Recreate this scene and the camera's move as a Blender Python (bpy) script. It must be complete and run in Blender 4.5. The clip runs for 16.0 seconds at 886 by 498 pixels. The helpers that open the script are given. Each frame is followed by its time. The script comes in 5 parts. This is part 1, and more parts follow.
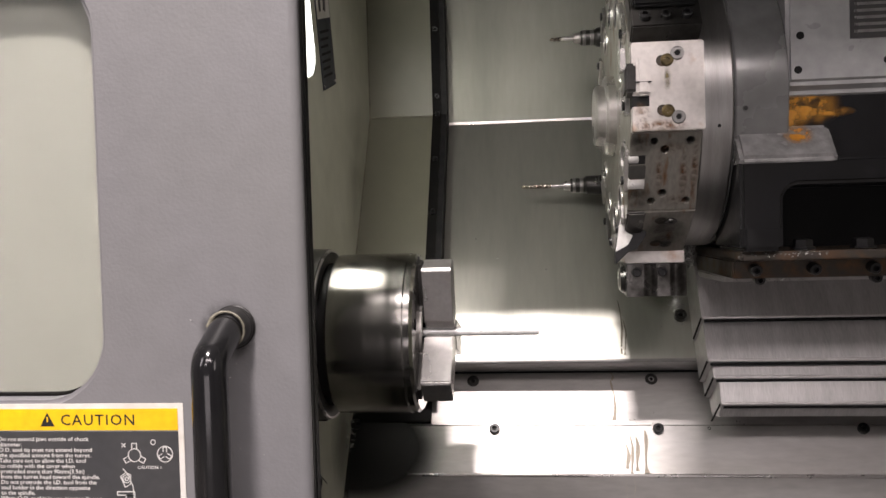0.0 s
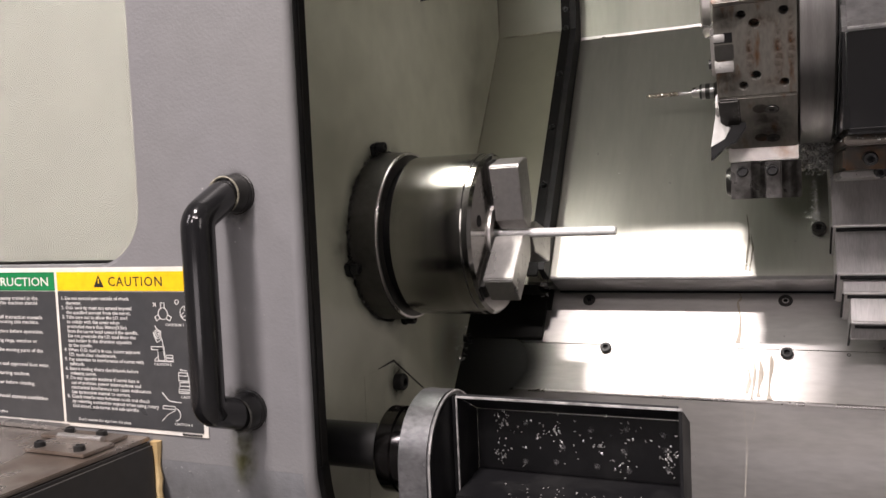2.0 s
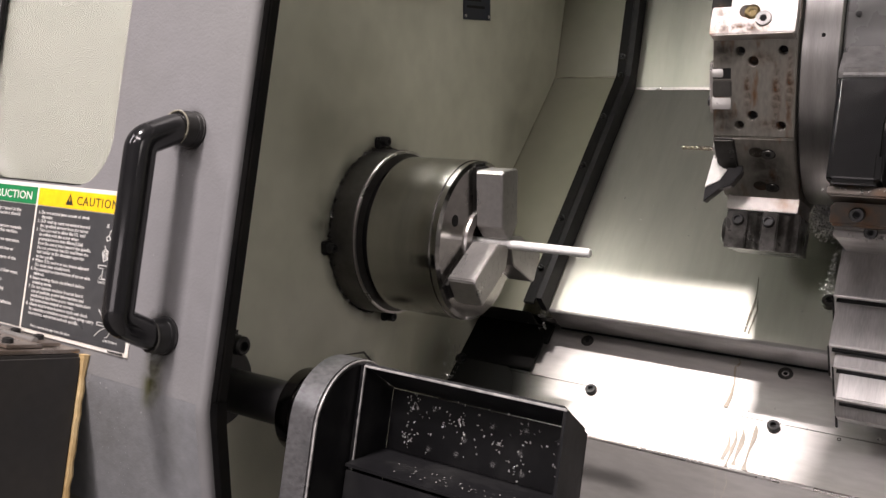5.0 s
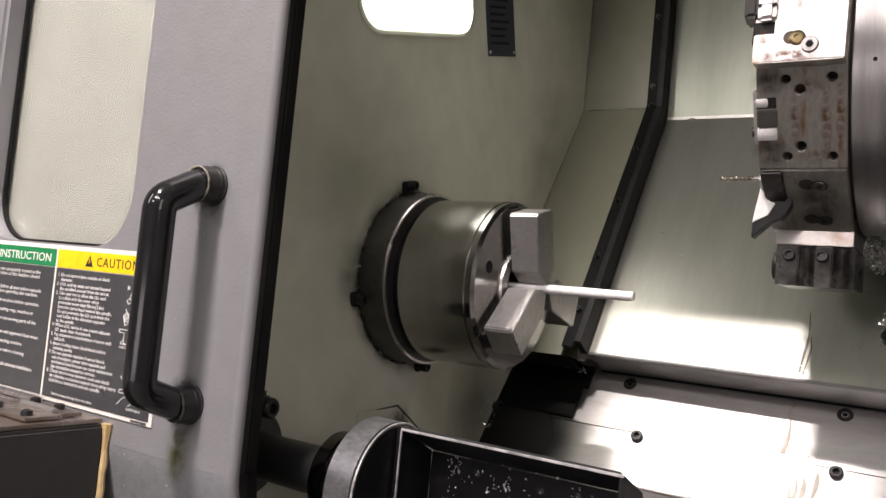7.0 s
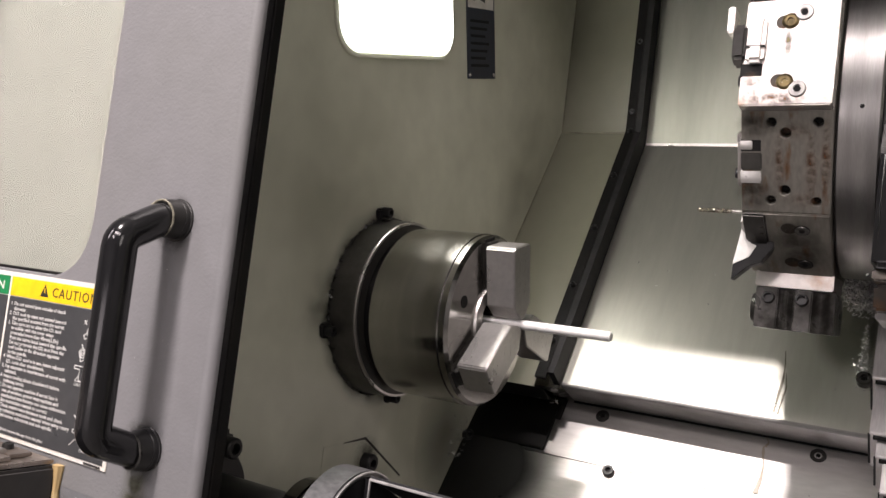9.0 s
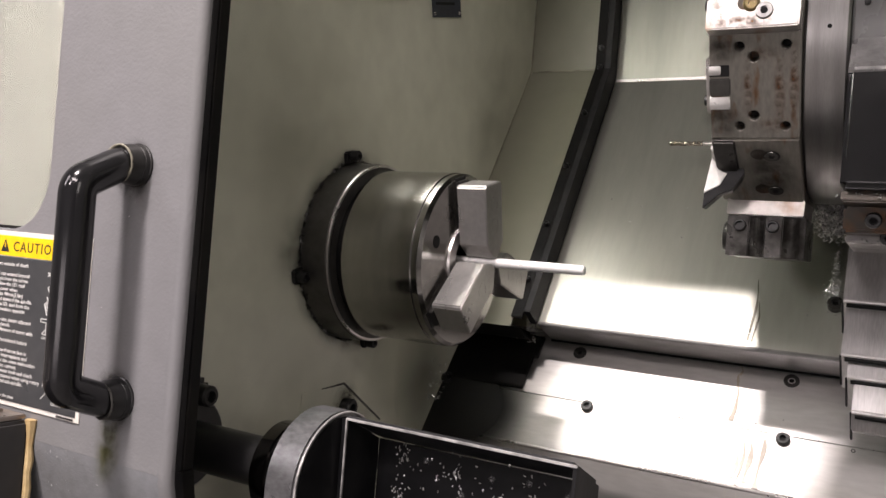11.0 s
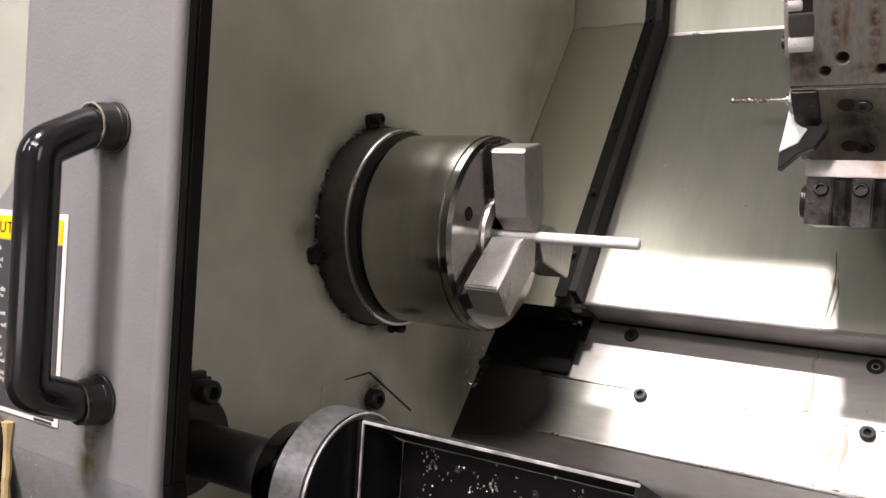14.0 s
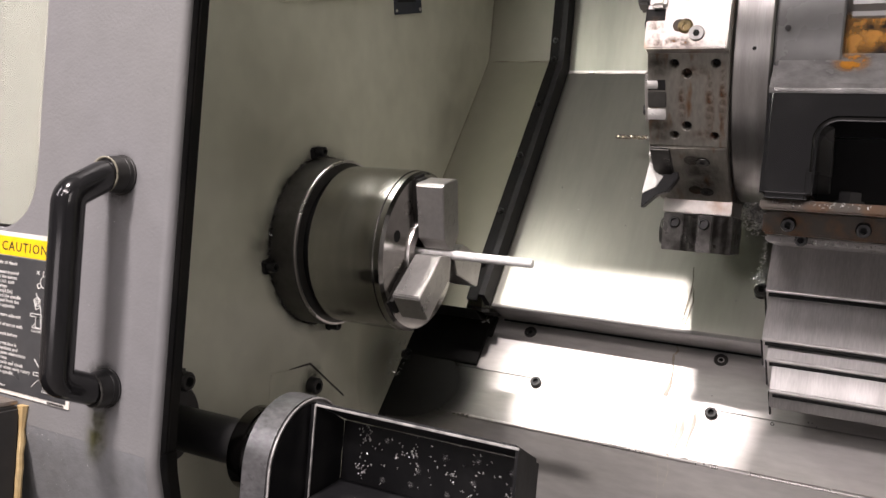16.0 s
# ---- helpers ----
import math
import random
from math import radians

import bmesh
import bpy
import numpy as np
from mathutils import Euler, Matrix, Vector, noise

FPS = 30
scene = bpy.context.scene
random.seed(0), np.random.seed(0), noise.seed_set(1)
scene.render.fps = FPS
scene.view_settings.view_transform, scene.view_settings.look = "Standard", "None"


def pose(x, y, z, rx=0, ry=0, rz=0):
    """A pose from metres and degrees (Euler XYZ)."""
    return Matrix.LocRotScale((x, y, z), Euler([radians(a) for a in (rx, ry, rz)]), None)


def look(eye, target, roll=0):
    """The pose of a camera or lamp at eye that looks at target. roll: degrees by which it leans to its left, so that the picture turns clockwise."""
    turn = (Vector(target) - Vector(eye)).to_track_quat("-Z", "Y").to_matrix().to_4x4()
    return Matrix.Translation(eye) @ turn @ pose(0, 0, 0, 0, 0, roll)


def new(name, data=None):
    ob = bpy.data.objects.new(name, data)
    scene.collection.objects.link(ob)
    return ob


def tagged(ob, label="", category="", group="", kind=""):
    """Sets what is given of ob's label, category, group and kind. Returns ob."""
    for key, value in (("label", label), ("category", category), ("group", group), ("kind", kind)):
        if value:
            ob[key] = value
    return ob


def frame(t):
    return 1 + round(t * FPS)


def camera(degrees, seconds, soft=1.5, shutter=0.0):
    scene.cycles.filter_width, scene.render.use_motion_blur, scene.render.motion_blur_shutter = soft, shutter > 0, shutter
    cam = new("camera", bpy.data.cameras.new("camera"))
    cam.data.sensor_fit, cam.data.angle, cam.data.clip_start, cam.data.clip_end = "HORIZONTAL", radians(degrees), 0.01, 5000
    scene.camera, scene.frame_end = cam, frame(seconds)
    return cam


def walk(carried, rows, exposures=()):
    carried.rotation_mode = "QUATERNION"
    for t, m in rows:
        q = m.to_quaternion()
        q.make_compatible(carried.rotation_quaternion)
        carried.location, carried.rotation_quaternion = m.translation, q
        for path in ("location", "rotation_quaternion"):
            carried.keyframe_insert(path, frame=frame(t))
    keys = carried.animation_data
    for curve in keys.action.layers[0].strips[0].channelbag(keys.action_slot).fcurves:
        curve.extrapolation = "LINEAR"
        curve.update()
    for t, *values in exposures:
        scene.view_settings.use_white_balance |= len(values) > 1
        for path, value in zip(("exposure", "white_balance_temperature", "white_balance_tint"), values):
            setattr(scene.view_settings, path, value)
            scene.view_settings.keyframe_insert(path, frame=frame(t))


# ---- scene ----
cam = camera(56.9, 16.0)
PATH = [
    (0, (0.308, -1.056, 1.05), (0.098, 0.932, 0.988), -1.6),
    (0.5, (0.319, -0.992, 1.02), (0.048, 0.984, 0.875), -3.6),
    (1, (0.372, -1.0, 0.993), (-0.158, 0.926, 0.892), -2.8),
    (1.5, (0.48, -1.042, 0.959), (-0.296, 0.797, 0.849), -3.0),
    (2, (0.518, -0.992, 0.952), (-0.265, 0.844, 0.833), -2.5),
    (2.5, (0.519, -0.933, 0.958), (-0.176, 0.938, 0.824), -2.5),
    (3, (0.55, -0.888, 0.943), (-0.211, 0.961, 0.881), 3.6),
    (3.5, (0.582, -0.83, 0.909), (-0.395, 0.914, 0.965), 5.5),
    (6, (0.715, -0.969, 0.867), (-0.327, 0.737, 0.903), 7.6),
    (6.5, (0.671, -0.946, 0.877), (-0.208, 0.844, 1.026), 4.9),
    (7, (0.649, -0.888, 0.889), (-0.446, 0.783, 0.994), 5.5),
    (7.5, (0.635, -0.863, 0.895), (-0.445, 0.818, 0.972), 5.6),
    (8, (0.629, -0.857, 0.911), (-0.432, 0.836, 1.0), 6.5),
    (8.5, (0.626, -0.869, 0.918), (-0.423, 0.831, 1.028), 7.0),
    (9, (0.627, -0.87, 0.928), (-0.407, 0.838, 1.042), 6.9),
    (9.5, (0.633, -0.869, 0.911), (-0.36, 0.866, 0.981), 5.5),
    (12, (0.619, -0.815, 0.914), (-0.364, 0.927, 0.917), 4.4),
    (12.5, (0.601, -0.754, 0.906), (-0.414, 0.969, 0.905), 4.0),
    (13, (0.598, -0.735, 0.907), (-0.436, 0.977, 0.866), 3.7),
    (13.5, (0.584, -0.744, 0.91), (-0.464, 0.958, 0.859), 3.8),
    (14, (0.581, -0.754, 0.911), (-0.48, 0.94, 0.853), 3.8),
    (14.5, (0.61, -0.823, 0.922), (-0.402, 0.9, 0.855), 4.1),
    (15, (0.66, -0.883, 0.944), (-0.259, 0.892, 0.862), 4.3),
    (15.5, (0.669, -0.907, 0.946), (-0.221, 0.883, 0.865), 4.4),
    (16, (0.665, -0.925, 0.955), (-0.222, 0.866, 0.873), 5.0),
]
EXPOSURES = [(0.0, -0.18), (0.5, -0.14), (1.0, -0.12), (1.5, -0.14), (2.0, -0.04), (2.5, 0.10), (3.5, 0.14), (7.0, 0.17), (9.5, 0.17), (12.0, 0.24), (13.0, 0.32), (14.0, 0.34), (14.5, 0.31), (15.0, 0.24), (16.0, 0.23)]
walk(cam, [(t, look(eye, target, roll)) for t, eye, target, roll in PATH], EXPOSURES)

# ---- light ----
def lamp(name, kind, m, energy, color=(1, 1, 1), size=(1, 1)):
    data = bpy.data.lights.new(name, kind)
    data.energy, data.color = energy, color
    data.shape, data.size, data.size_y = "RECTANGLE", size[0], size[1]
    ob = new(name, data)
    ob.matrix_world = m
    return ob


world = bpy.data.worlds.new("shop_air")
world.use_nodes = True
world.node_tree.nodes["Background"].inputs[0].default_value = (0.9, 0.95, 1.0, 1)
world.node_tree.nodes["Background"].inputs[1].default_value = 0.005
scene.world = world

KEY_EYE, KEY_AIM = (-0.02, -2.40, 4.32), (0.35, 0.32, 0.78)
lamp("high_bay_light", "AREA", look(KEY_EYE, KEY_AIM), 285, (1, 0.893, 0.873), (0.50, 0.06))
lamp("shop_fill_light", "AREA", look((-0.15, -3.9, 2.75), (0.4, 0, 1.0)), 15, (1, 0.891, 0.891), (0.45, 0.35))
# low fill added in front of the machine; no such source is known
lamp("shop_fill_light", "AREA", look((0.4, -4.2, 0.42), (0.5, 0, 0.9)), 14, (1, 0.886, 0.905), (2.0, 0.7))
lamp("shop_fill_light", "AREA", look((0.65, -2.7, 2.85), (0.5, 0, 1.05)), 40, (1, 0.876, 0.876), (1.8, 0.30))
lamp("shop_fill_light", "AREA", look((-2.0, -3.2, 3.0), (-0.2, -0.4, 1.0)), 34, (1, 0.896, 0.926), (0.6, 1.6))
# fill added from the right to brighten the headstock wall
lamp("shop_fill_light", "AREA", look((3.25, -2.6, 2.2), (0.0, 0.1, 1.0)), 15, (1, 0.906, 0.870), (0.8, 1.6))
lamp("work_light_panel", "AREA", pose(0.012, -0.035, 1.355, 16, 0, 0) @ pose(0, 0, 0, 0, -90, 0), 3.2, (1, 0.965, 0.880), (0.20, 0.20))

# ---- materials ----
def mat(name, base, rough=0.5, metal=0.0, second=None, scale=6.0, amount=0.5, fine=90.0, fine_amount=0.15, bump=0.0,
        bump_scale=300.0, rough_var=0.08, stretch=(1, 1, 1), coat=0.0, low=0.42, high=0.62, emit=0.0, emit_color=None, spec=0.5):
    """A procedural surface: a base colour, stained by a second one in blotches, with fine grain and relief."""
    m = bpy.data.materials.new(name)
    m.use_nodes = True
    nt = m.node_tree
    bsdf = nt.nodes["Principled BSDF"]
    coord = nt.nodes.new("ShaderNodeTexCoord")
    mapping = nt.nodes.new("ShaderNodeMapping")
    mapping.inputs["Scale"].default_value = stretch
    nt.links.new(coord.outputs["Object"], mapping.inputs["Vector"])

    def tex(sc, detail):
        n = nt.nodes.new("ShaderNodeTexNoise")
        n.inputs["Scale"].default_value, n.inputs["Detail"].default_value = sc, detail
        nt.links.new(mapping.outputs["Vector"], n.inputs["Vector"])
        return n

    def ramp(src, a, b):
        n = nt.nodes.new("ShaderNodeMapRange")
        n.inputs["From Min"].default_value, n.inputs["From Max"].default_value = a, b
        nt.links.new(src, n.inputs["Value"])
        return n

    big, small = tex(scale, 6), tex(fine, 4)
    mask = ramp(big.outputs["Fac"], low, high)
    mul = nt.nodes.new("ShaderNodeMath")
    mul.operation = "MULTIPLY"
    mul.inputs[1].default_value = amount
    nt.links.new(mask.outputs["Result"], mul.inputs[0])
    mix = nt.nodes.new("ShaderNodeMix")
    mix.data_type = "RGBA"
    nt.links.new(mul.outputs[0], mix.inputs["Factor"])
    mix.inputs["A"].default_value = (*base, 1)
    mix.inputs["B"].default_value = (*(second or [c * 0.75 for c in base]), 1)
    grain = nt.nodes.new("ShaderNodeMix")
    grain.data_type, grain.blend_type = "RGBA", "MULTIPLY"
    grain.inputs["Factor"].default_value = 1.0
    shade = ramp(small.outputs["Fac"], 0.2, 0.8)
    shade.inputs["To Min"].default_value, shade.inputs["To Max"].default_value = 1 - fine_amount, 1 + fine_amount
    nt.links.new(mix.outputs["Result"], grain.inputs["A"])
    nt.links.new(shade.outputs["Result"], grain.inputs["B"])
    nt.links.new(grain.outputs["Result"], bsdf.inputs["Base Color"])
    rr = ramp(big.outputs["Fac"], 0.3, 0.7)
    rr.inputs["To Min"].default_value = max(0.02, rough - rough_var)
    rr.inputs["To Max"].default_value = min(1, rough + rough_var)
    nt.links.new(rr.outputs["Result"], bsdf.inputs["Roughness"])
    bsdf.inputs["Metallic"].default_value = metal
    bsdf.inputs["Specular IOR Level"].default_value = spec
    bsdf.inputs["Coat Weight"].default_value = coat
    if bump:
        relief, b = tex(bump_scale, 2), nt.nodes.new("ShaderNodeBump")
        b.inputs["Strength"].default_value, b.inputs["Distance"].default_value = bump, 0.002
        nt.links.new(relief.outputs["Fac"], b.inputs["Height"])
        nt.links.new(b.outputs["Normal"], bsdf.inputs["Normal"])
    if emit:
        bsdf.inputs["Emission Color"].default_value = (*(emit_color or base), 1)
        bsdf.inputs["Emission Strength"].default_value = emit
    return m


DOOR_GREY = mat("door_grey_paint", (0.19, 0.189, 0.197), 0.42, second=(0.17, 0.17, 0.165), scale=3, amount=0.5, fine=40, fine_amount=0.06, bump=0.16, bump_scale=330)
DOOR_LOW = mat("door_lower_paint", (0.19, 0.195, 0.205), 0.45, second=(0.14, 0.14, 0.13), scale=5, amount=0.5, bump=0.14, bump_scale=330)
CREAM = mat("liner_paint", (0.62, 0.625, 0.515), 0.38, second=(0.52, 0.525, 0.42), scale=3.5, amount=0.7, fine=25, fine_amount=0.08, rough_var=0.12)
# liner paint: a darker tone than the wall's cream
LINER = mat("darker_liner_paint", (0.24, 0.238, 0.185), 0.33, second=(0.175, 0.172, 0.125), scale=3, amount=0.7, fine=25, fine_amount=0.05, rough_var=0.05, low=0.25, high=0.8)
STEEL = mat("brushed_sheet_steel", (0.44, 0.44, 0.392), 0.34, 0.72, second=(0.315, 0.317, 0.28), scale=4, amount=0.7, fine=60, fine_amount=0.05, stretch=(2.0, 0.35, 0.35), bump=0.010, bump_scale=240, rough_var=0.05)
# same sheet steel, coloured darker for the upright panel's dimmer light
TOPSTEEL = mat("darkened_sheet_steel", (0.26, 0.262, 0.226), 0.42, 0.55, second=(0.195, 0.197, 0.17), scale=4, amount=0.7, fine=60, fine_amount=0.05, stretch=(2.0, 0.35, 0.35), rough_var=0.05)
APRON = mat("apron_sheet_steel", (0.58, 0.565, 0.55), 0.40, 0.78, second=(0.40, 0.385, 0.36), scale=5, amount=0.6, fine=70, fine_amount=0.10, stretch=(0.5, 2, 2), bump=0.03, bump_scale=260)
COVER = mat("way_cover_steel", (0.50, 0.49, 0.485), 0.44, 0.55, second=(0.40, 0.39, 0.385), scale=9, amount=0.6, fine=120, fine_amount=0.16, stretch=(5, 0.6, 0.6), bump=0.04, bump_scale=200)
COVER_LIP = mat("way_cover_lip_steel", (0.68, 0.66, 0.65), 0.36, 0.6, second=(0.45, 0.44, 0.43), scale=20, amount=0.6, fine=120, fine_amount=0.12)
CHUCK = mat("turned_chuck_steel", (0.44, 0.428, 0.406), 0.18, 1.0, second=(0.31, 0.30, 0.282), scale=8, amount=0.4, fine=260, fine_amount=0.10, stretch=(5, 0.3, 0.3))
BRIGHT = mat("ground_bright_steel", (0.62, 0.60, 0.58), 0.30, 0.9, second=(0.45, 0.42, 0.40), scale=14, amount=0.5, fine=160, fine_amount=0.1)
JAW = mat("soft_jaw_steel", (0.42, 0.41, 0.40), 0.34, 0.85, second=(0.30, 0.285, 0.27), scale=14, amount=0.5, fine=160, fine_amount=0.1)
BAR = mat("white_bar_stock", (0.78, 0.78, 0.77), 0.35, 0.2, second=(0.66, 0.66, 0.65), scale=40, amount=0.4)
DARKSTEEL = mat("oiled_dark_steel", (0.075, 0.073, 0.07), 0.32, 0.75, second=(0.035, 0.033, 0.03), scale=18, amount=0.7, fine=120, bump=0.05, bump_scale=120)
FLANGE = mat("spindle_flange_steel", (0.105, 0.102, 0.095), 0.45, 0.7, second=(0.06, 0.058, 0.05), scale=14, amount=0.6, fine=120)
TURRET = mat("rusty_turret_steel", (0.232, 0.222, 0.196), 0.40, 0.55, second=(0.15, 0.074, 0.030), scale=42, amount=0.9, fine=190, fine_amount=0.2, low=0.57, high=0.70, stretch=(1.5, 0.8, 0.4), bump=0.08, bump_scale=180)
BLOCK = mat("worn_tool_block_steel", (0.60, 0.57, 0.54), 0.36, 0.7, second=(0.36, 0.20, 0.10), scale=30, amount=0.7, fine=140, fine_amount=0.12, low=0.58, high=0.75, bump=0.05, bump_scale=200)
RING = mat("turret_ring_steel", (0.36, 0.352, 0.342), 0.33, 0.9, second=(0.19, 0.185, 0.18), scale=7, amount=0.6, fine=200, fine_amount=0.1, stretch=(6, 0.5, 0.5))
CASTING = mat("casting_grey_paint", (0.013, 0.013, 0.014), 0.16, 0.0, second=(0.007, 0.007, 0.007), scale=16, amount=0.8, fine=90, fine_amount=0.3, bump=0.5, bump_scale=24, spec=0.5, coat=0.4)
CASTING_MID = mat("casting_pale_grey_paint", (0.42, 0.415, 0.41), 0.22, 0.4, second=(0.24, 0.24, 0.236), scale=26, amount=0.8, fine=90, fine_amount=0.2, bump=1.0, bump_scale=130, coat=0.5)
CASTING_TOP = mat("casting_light_grey_paint", (0.37, 0.372, 0.37), 0.30, 0.1, second=(0.28, 0.28, 0.275), scale=10, amount=0.6, fine=60, bump=0.06, bump_scale=90)
BLACK = mat("black_oxide_steel", (0.013, 0.013, 0.014), 0.36, 0.1, second=(0.024, 0.023, 0.021), scale=20, amount=0.6, fine=120, spec=0.35)
HANDLE = mat("glossy_black_plastic", (0.010, 0.010, 0.011), 0.14, second=(0.014, 0.014, 0.014), scale=20, amount=0.5, rough_var=0.05)
RUBBER = mat("black_rubber_seal", (0.007, 0.007, 0.007), 0.6, second=(0.014, 0.013, 0.011), scale=20, amount=0.6, spec=0.12)
STRIP = mat("dark_grey_strip_paint", (0.013, 0.013, 0.014), 0.55, second=(0.03, 0.029, 0.028), scale=20, amount=0.6, spec=0.2)
TRAY = mat("black_tray_paint", (0.008, 0.008, 0.009), 0.42, second=(0.02, 0.02, 0.02), scale=22, amount=0.7, fine=90, bump=0.06, bump_scale=140, low=0.5, high=0.7, spec=0.22)
TRAYEDGE = mat("worn_tray_edge", (0.58, 0.57, 0.56), 0.40, 0.5, second=(0.16, 0.16, 0.16), scale=60, amount=0.8)
DISC = mat("scratched_disc_aluminium", (0.16, 0.16, 0.165), 0.34, 0.6, second=(0.08, 0.085, 0.085), scale=30, amount=0.85, fine=260, fine_amount=0.35, bump=0.10, bump_scale=130, low=0.46, high=0.66, stretch=(0.6, 1, 1))
HOLDER = mat("oily_holder_steel", (0.10, 0.096, 0.09), 0.30, 0.7, second=(0.025, 0.023, 0.02), scale=45, amount=0.85, fine=160, fine_amount=0.25, bump=0.12, bump_scale=140, low=0.47, high=0.62)
BOXTOP = mat("worn_box_top_steel", (0.46, 0.43, 0.405), 0.26, 0.75, second=(0.18, 0.13, 0.095), scale=9, amount=0.8, fine=60, fine_amount=0.15)
BOXSIDE = mat("dark_box_paint", (0.035, 0.034, 0.034), 0.5, second=(0.05, 0.045, 0.04), scale=8, amount=0.6, fine=80)
SEALANT = mat("yellowed_sealant", (0.55, 0.42, 0.22), 0.5, second=(0.38, 0.24, 0.09), scale=40, amount=0.7)
LABEL_WHITE = mat("label_white", (0.72, 0.70, 0.66), 0.35, second=(0.62, 0.58, 0.50), scale=30, amount=0.5)
LABEL_DARK = mat("label_charcoal", (0.045, 0.047, 0.05), 0.35, second=(0.055, 0.055, 0.056), scale=20, amount=0.5)
LABEL_YELLOW = mat("label_yellow", (0.86, 0.54, 0.01), 0.35, second=(0.80, 0.48, 0.01), scale=20, amount=0.4)
LABEL_GREEN = mat("label_green", (0.012, 0.20, 0.065), 0.35, second=(0.012, 0.17, 0.055), scale=20, amount=0.4)
LABEL_BLUE = mat("label_slate_blue", (0.028, 0.034, 0.05), 0.4, second=(0.05, 0.05, 0.055), scale=30, amount=0.5)
INK = mat("black_ink", (0.02, 0.02, 0.02), 0.4)
PRINT = mat("white_print", (0.64, 0.64, 0.62), 0.4)
LAMP = mat("lamp_diffuser", (0.9, 0.9, 0.85), 0.4, emit=3.2, emit_color=(1.0, 0.99, 0.9))
BACKING = mat("panel_behind_glass", (0.18, 0.178, 0.158), 0.5, second=(0.18, 0.178, 0.157), scale=2.5, amount=0.7, fine=20, fine_amount=0.05)
CHIP = mat("bright_metal_chips", (0.74, 0.74, 0.72), 0.25, 0.6, second=(0.4, 0.4, 0.38), scale=60, amount=0.5)
BRASS = mat("oily_brass", (0.15, 0.115, 0.055), 0.35, 0.8, second=(0.05, 0.04, 0.02), scale=60, amount=0.8)
SHOP = mat("shop_wall_paint", (0.20, 0.20, 0.20), 0.7, second=(0.16, 0.16, 0.16), scale=1.5, amount=0.5, fine=30, fine_amount=0.05)
CONCRETE = mat("shop_floor_concrete", (0.15, 0.145, 0.14), 0.6, second=(0.10, 0.10, 0.095), scale=1.8, amount=0.6, fine=50, bump=0.05, bump_scale=80)
GRIME_SHADE = mat("grimy_seam_shade", (0.24, 0.23, 0.17), 0.6, second=(0.12, 0.11, 0.08), scale=30, amount=0.7)
FOOT = mat("rusty_foot_steel", (0.045, 0.038, 0.03), 0.4, 0.5, second=(0.10, 0.048, 0.018), scale=45, amount=0.8, low=0.48, high=0.7)
DRIP = mat("brown_oil_drip", (0.40, 0.36, 0.30), 0.25, second=(0.33, 0.28, 0.21), scale=60, amount=0.7, coat=0.3)
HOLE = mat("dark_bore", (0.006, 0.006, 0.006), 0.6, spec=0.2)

GLASS = bpy.data.materials.new("door_window_glass")
GLASS.use_nodes = True
_g = GLASS.node_tree.nodes["Principled BSDF"]
_g.inputs["Base Color"].default_value = (0.93, 0.96, 0.93, 1)
_g.inputs["Transmission Weight"].default_value = 1.0
_g.inputs["Roughness"].default_value = 0.0
_g.inputs["IOR"].default_value = 1.45


# lathe-turned grain: gloss drawn out along the spindle
_t = CHUCK.node_tree.nodes.new("ShaderNodeTangent")
_t.direction_type, _t.axis = "RADIAL", "X"
CHUCK.node_tree.links.new(_t.outputs["Tangent"], CHUCK.node_tree.nodes["Principled BSDF"].inputs["Tangent"])
CHUCK.node_tree.nodes["Principled BSDF"].inputs["Anisotropic"].default_value = 0.2
CHUCK.node_tree.nodes["Principled BSDF"].inputs["Anisotropic Rotation"].default_value = 0.25
RIM_CREAM = mat("pale_cream_sealant", (0.30, 0.285, 0.22), 0.4, second=(0.10, 0.09, 0.065), scale=120, amount=0.6)


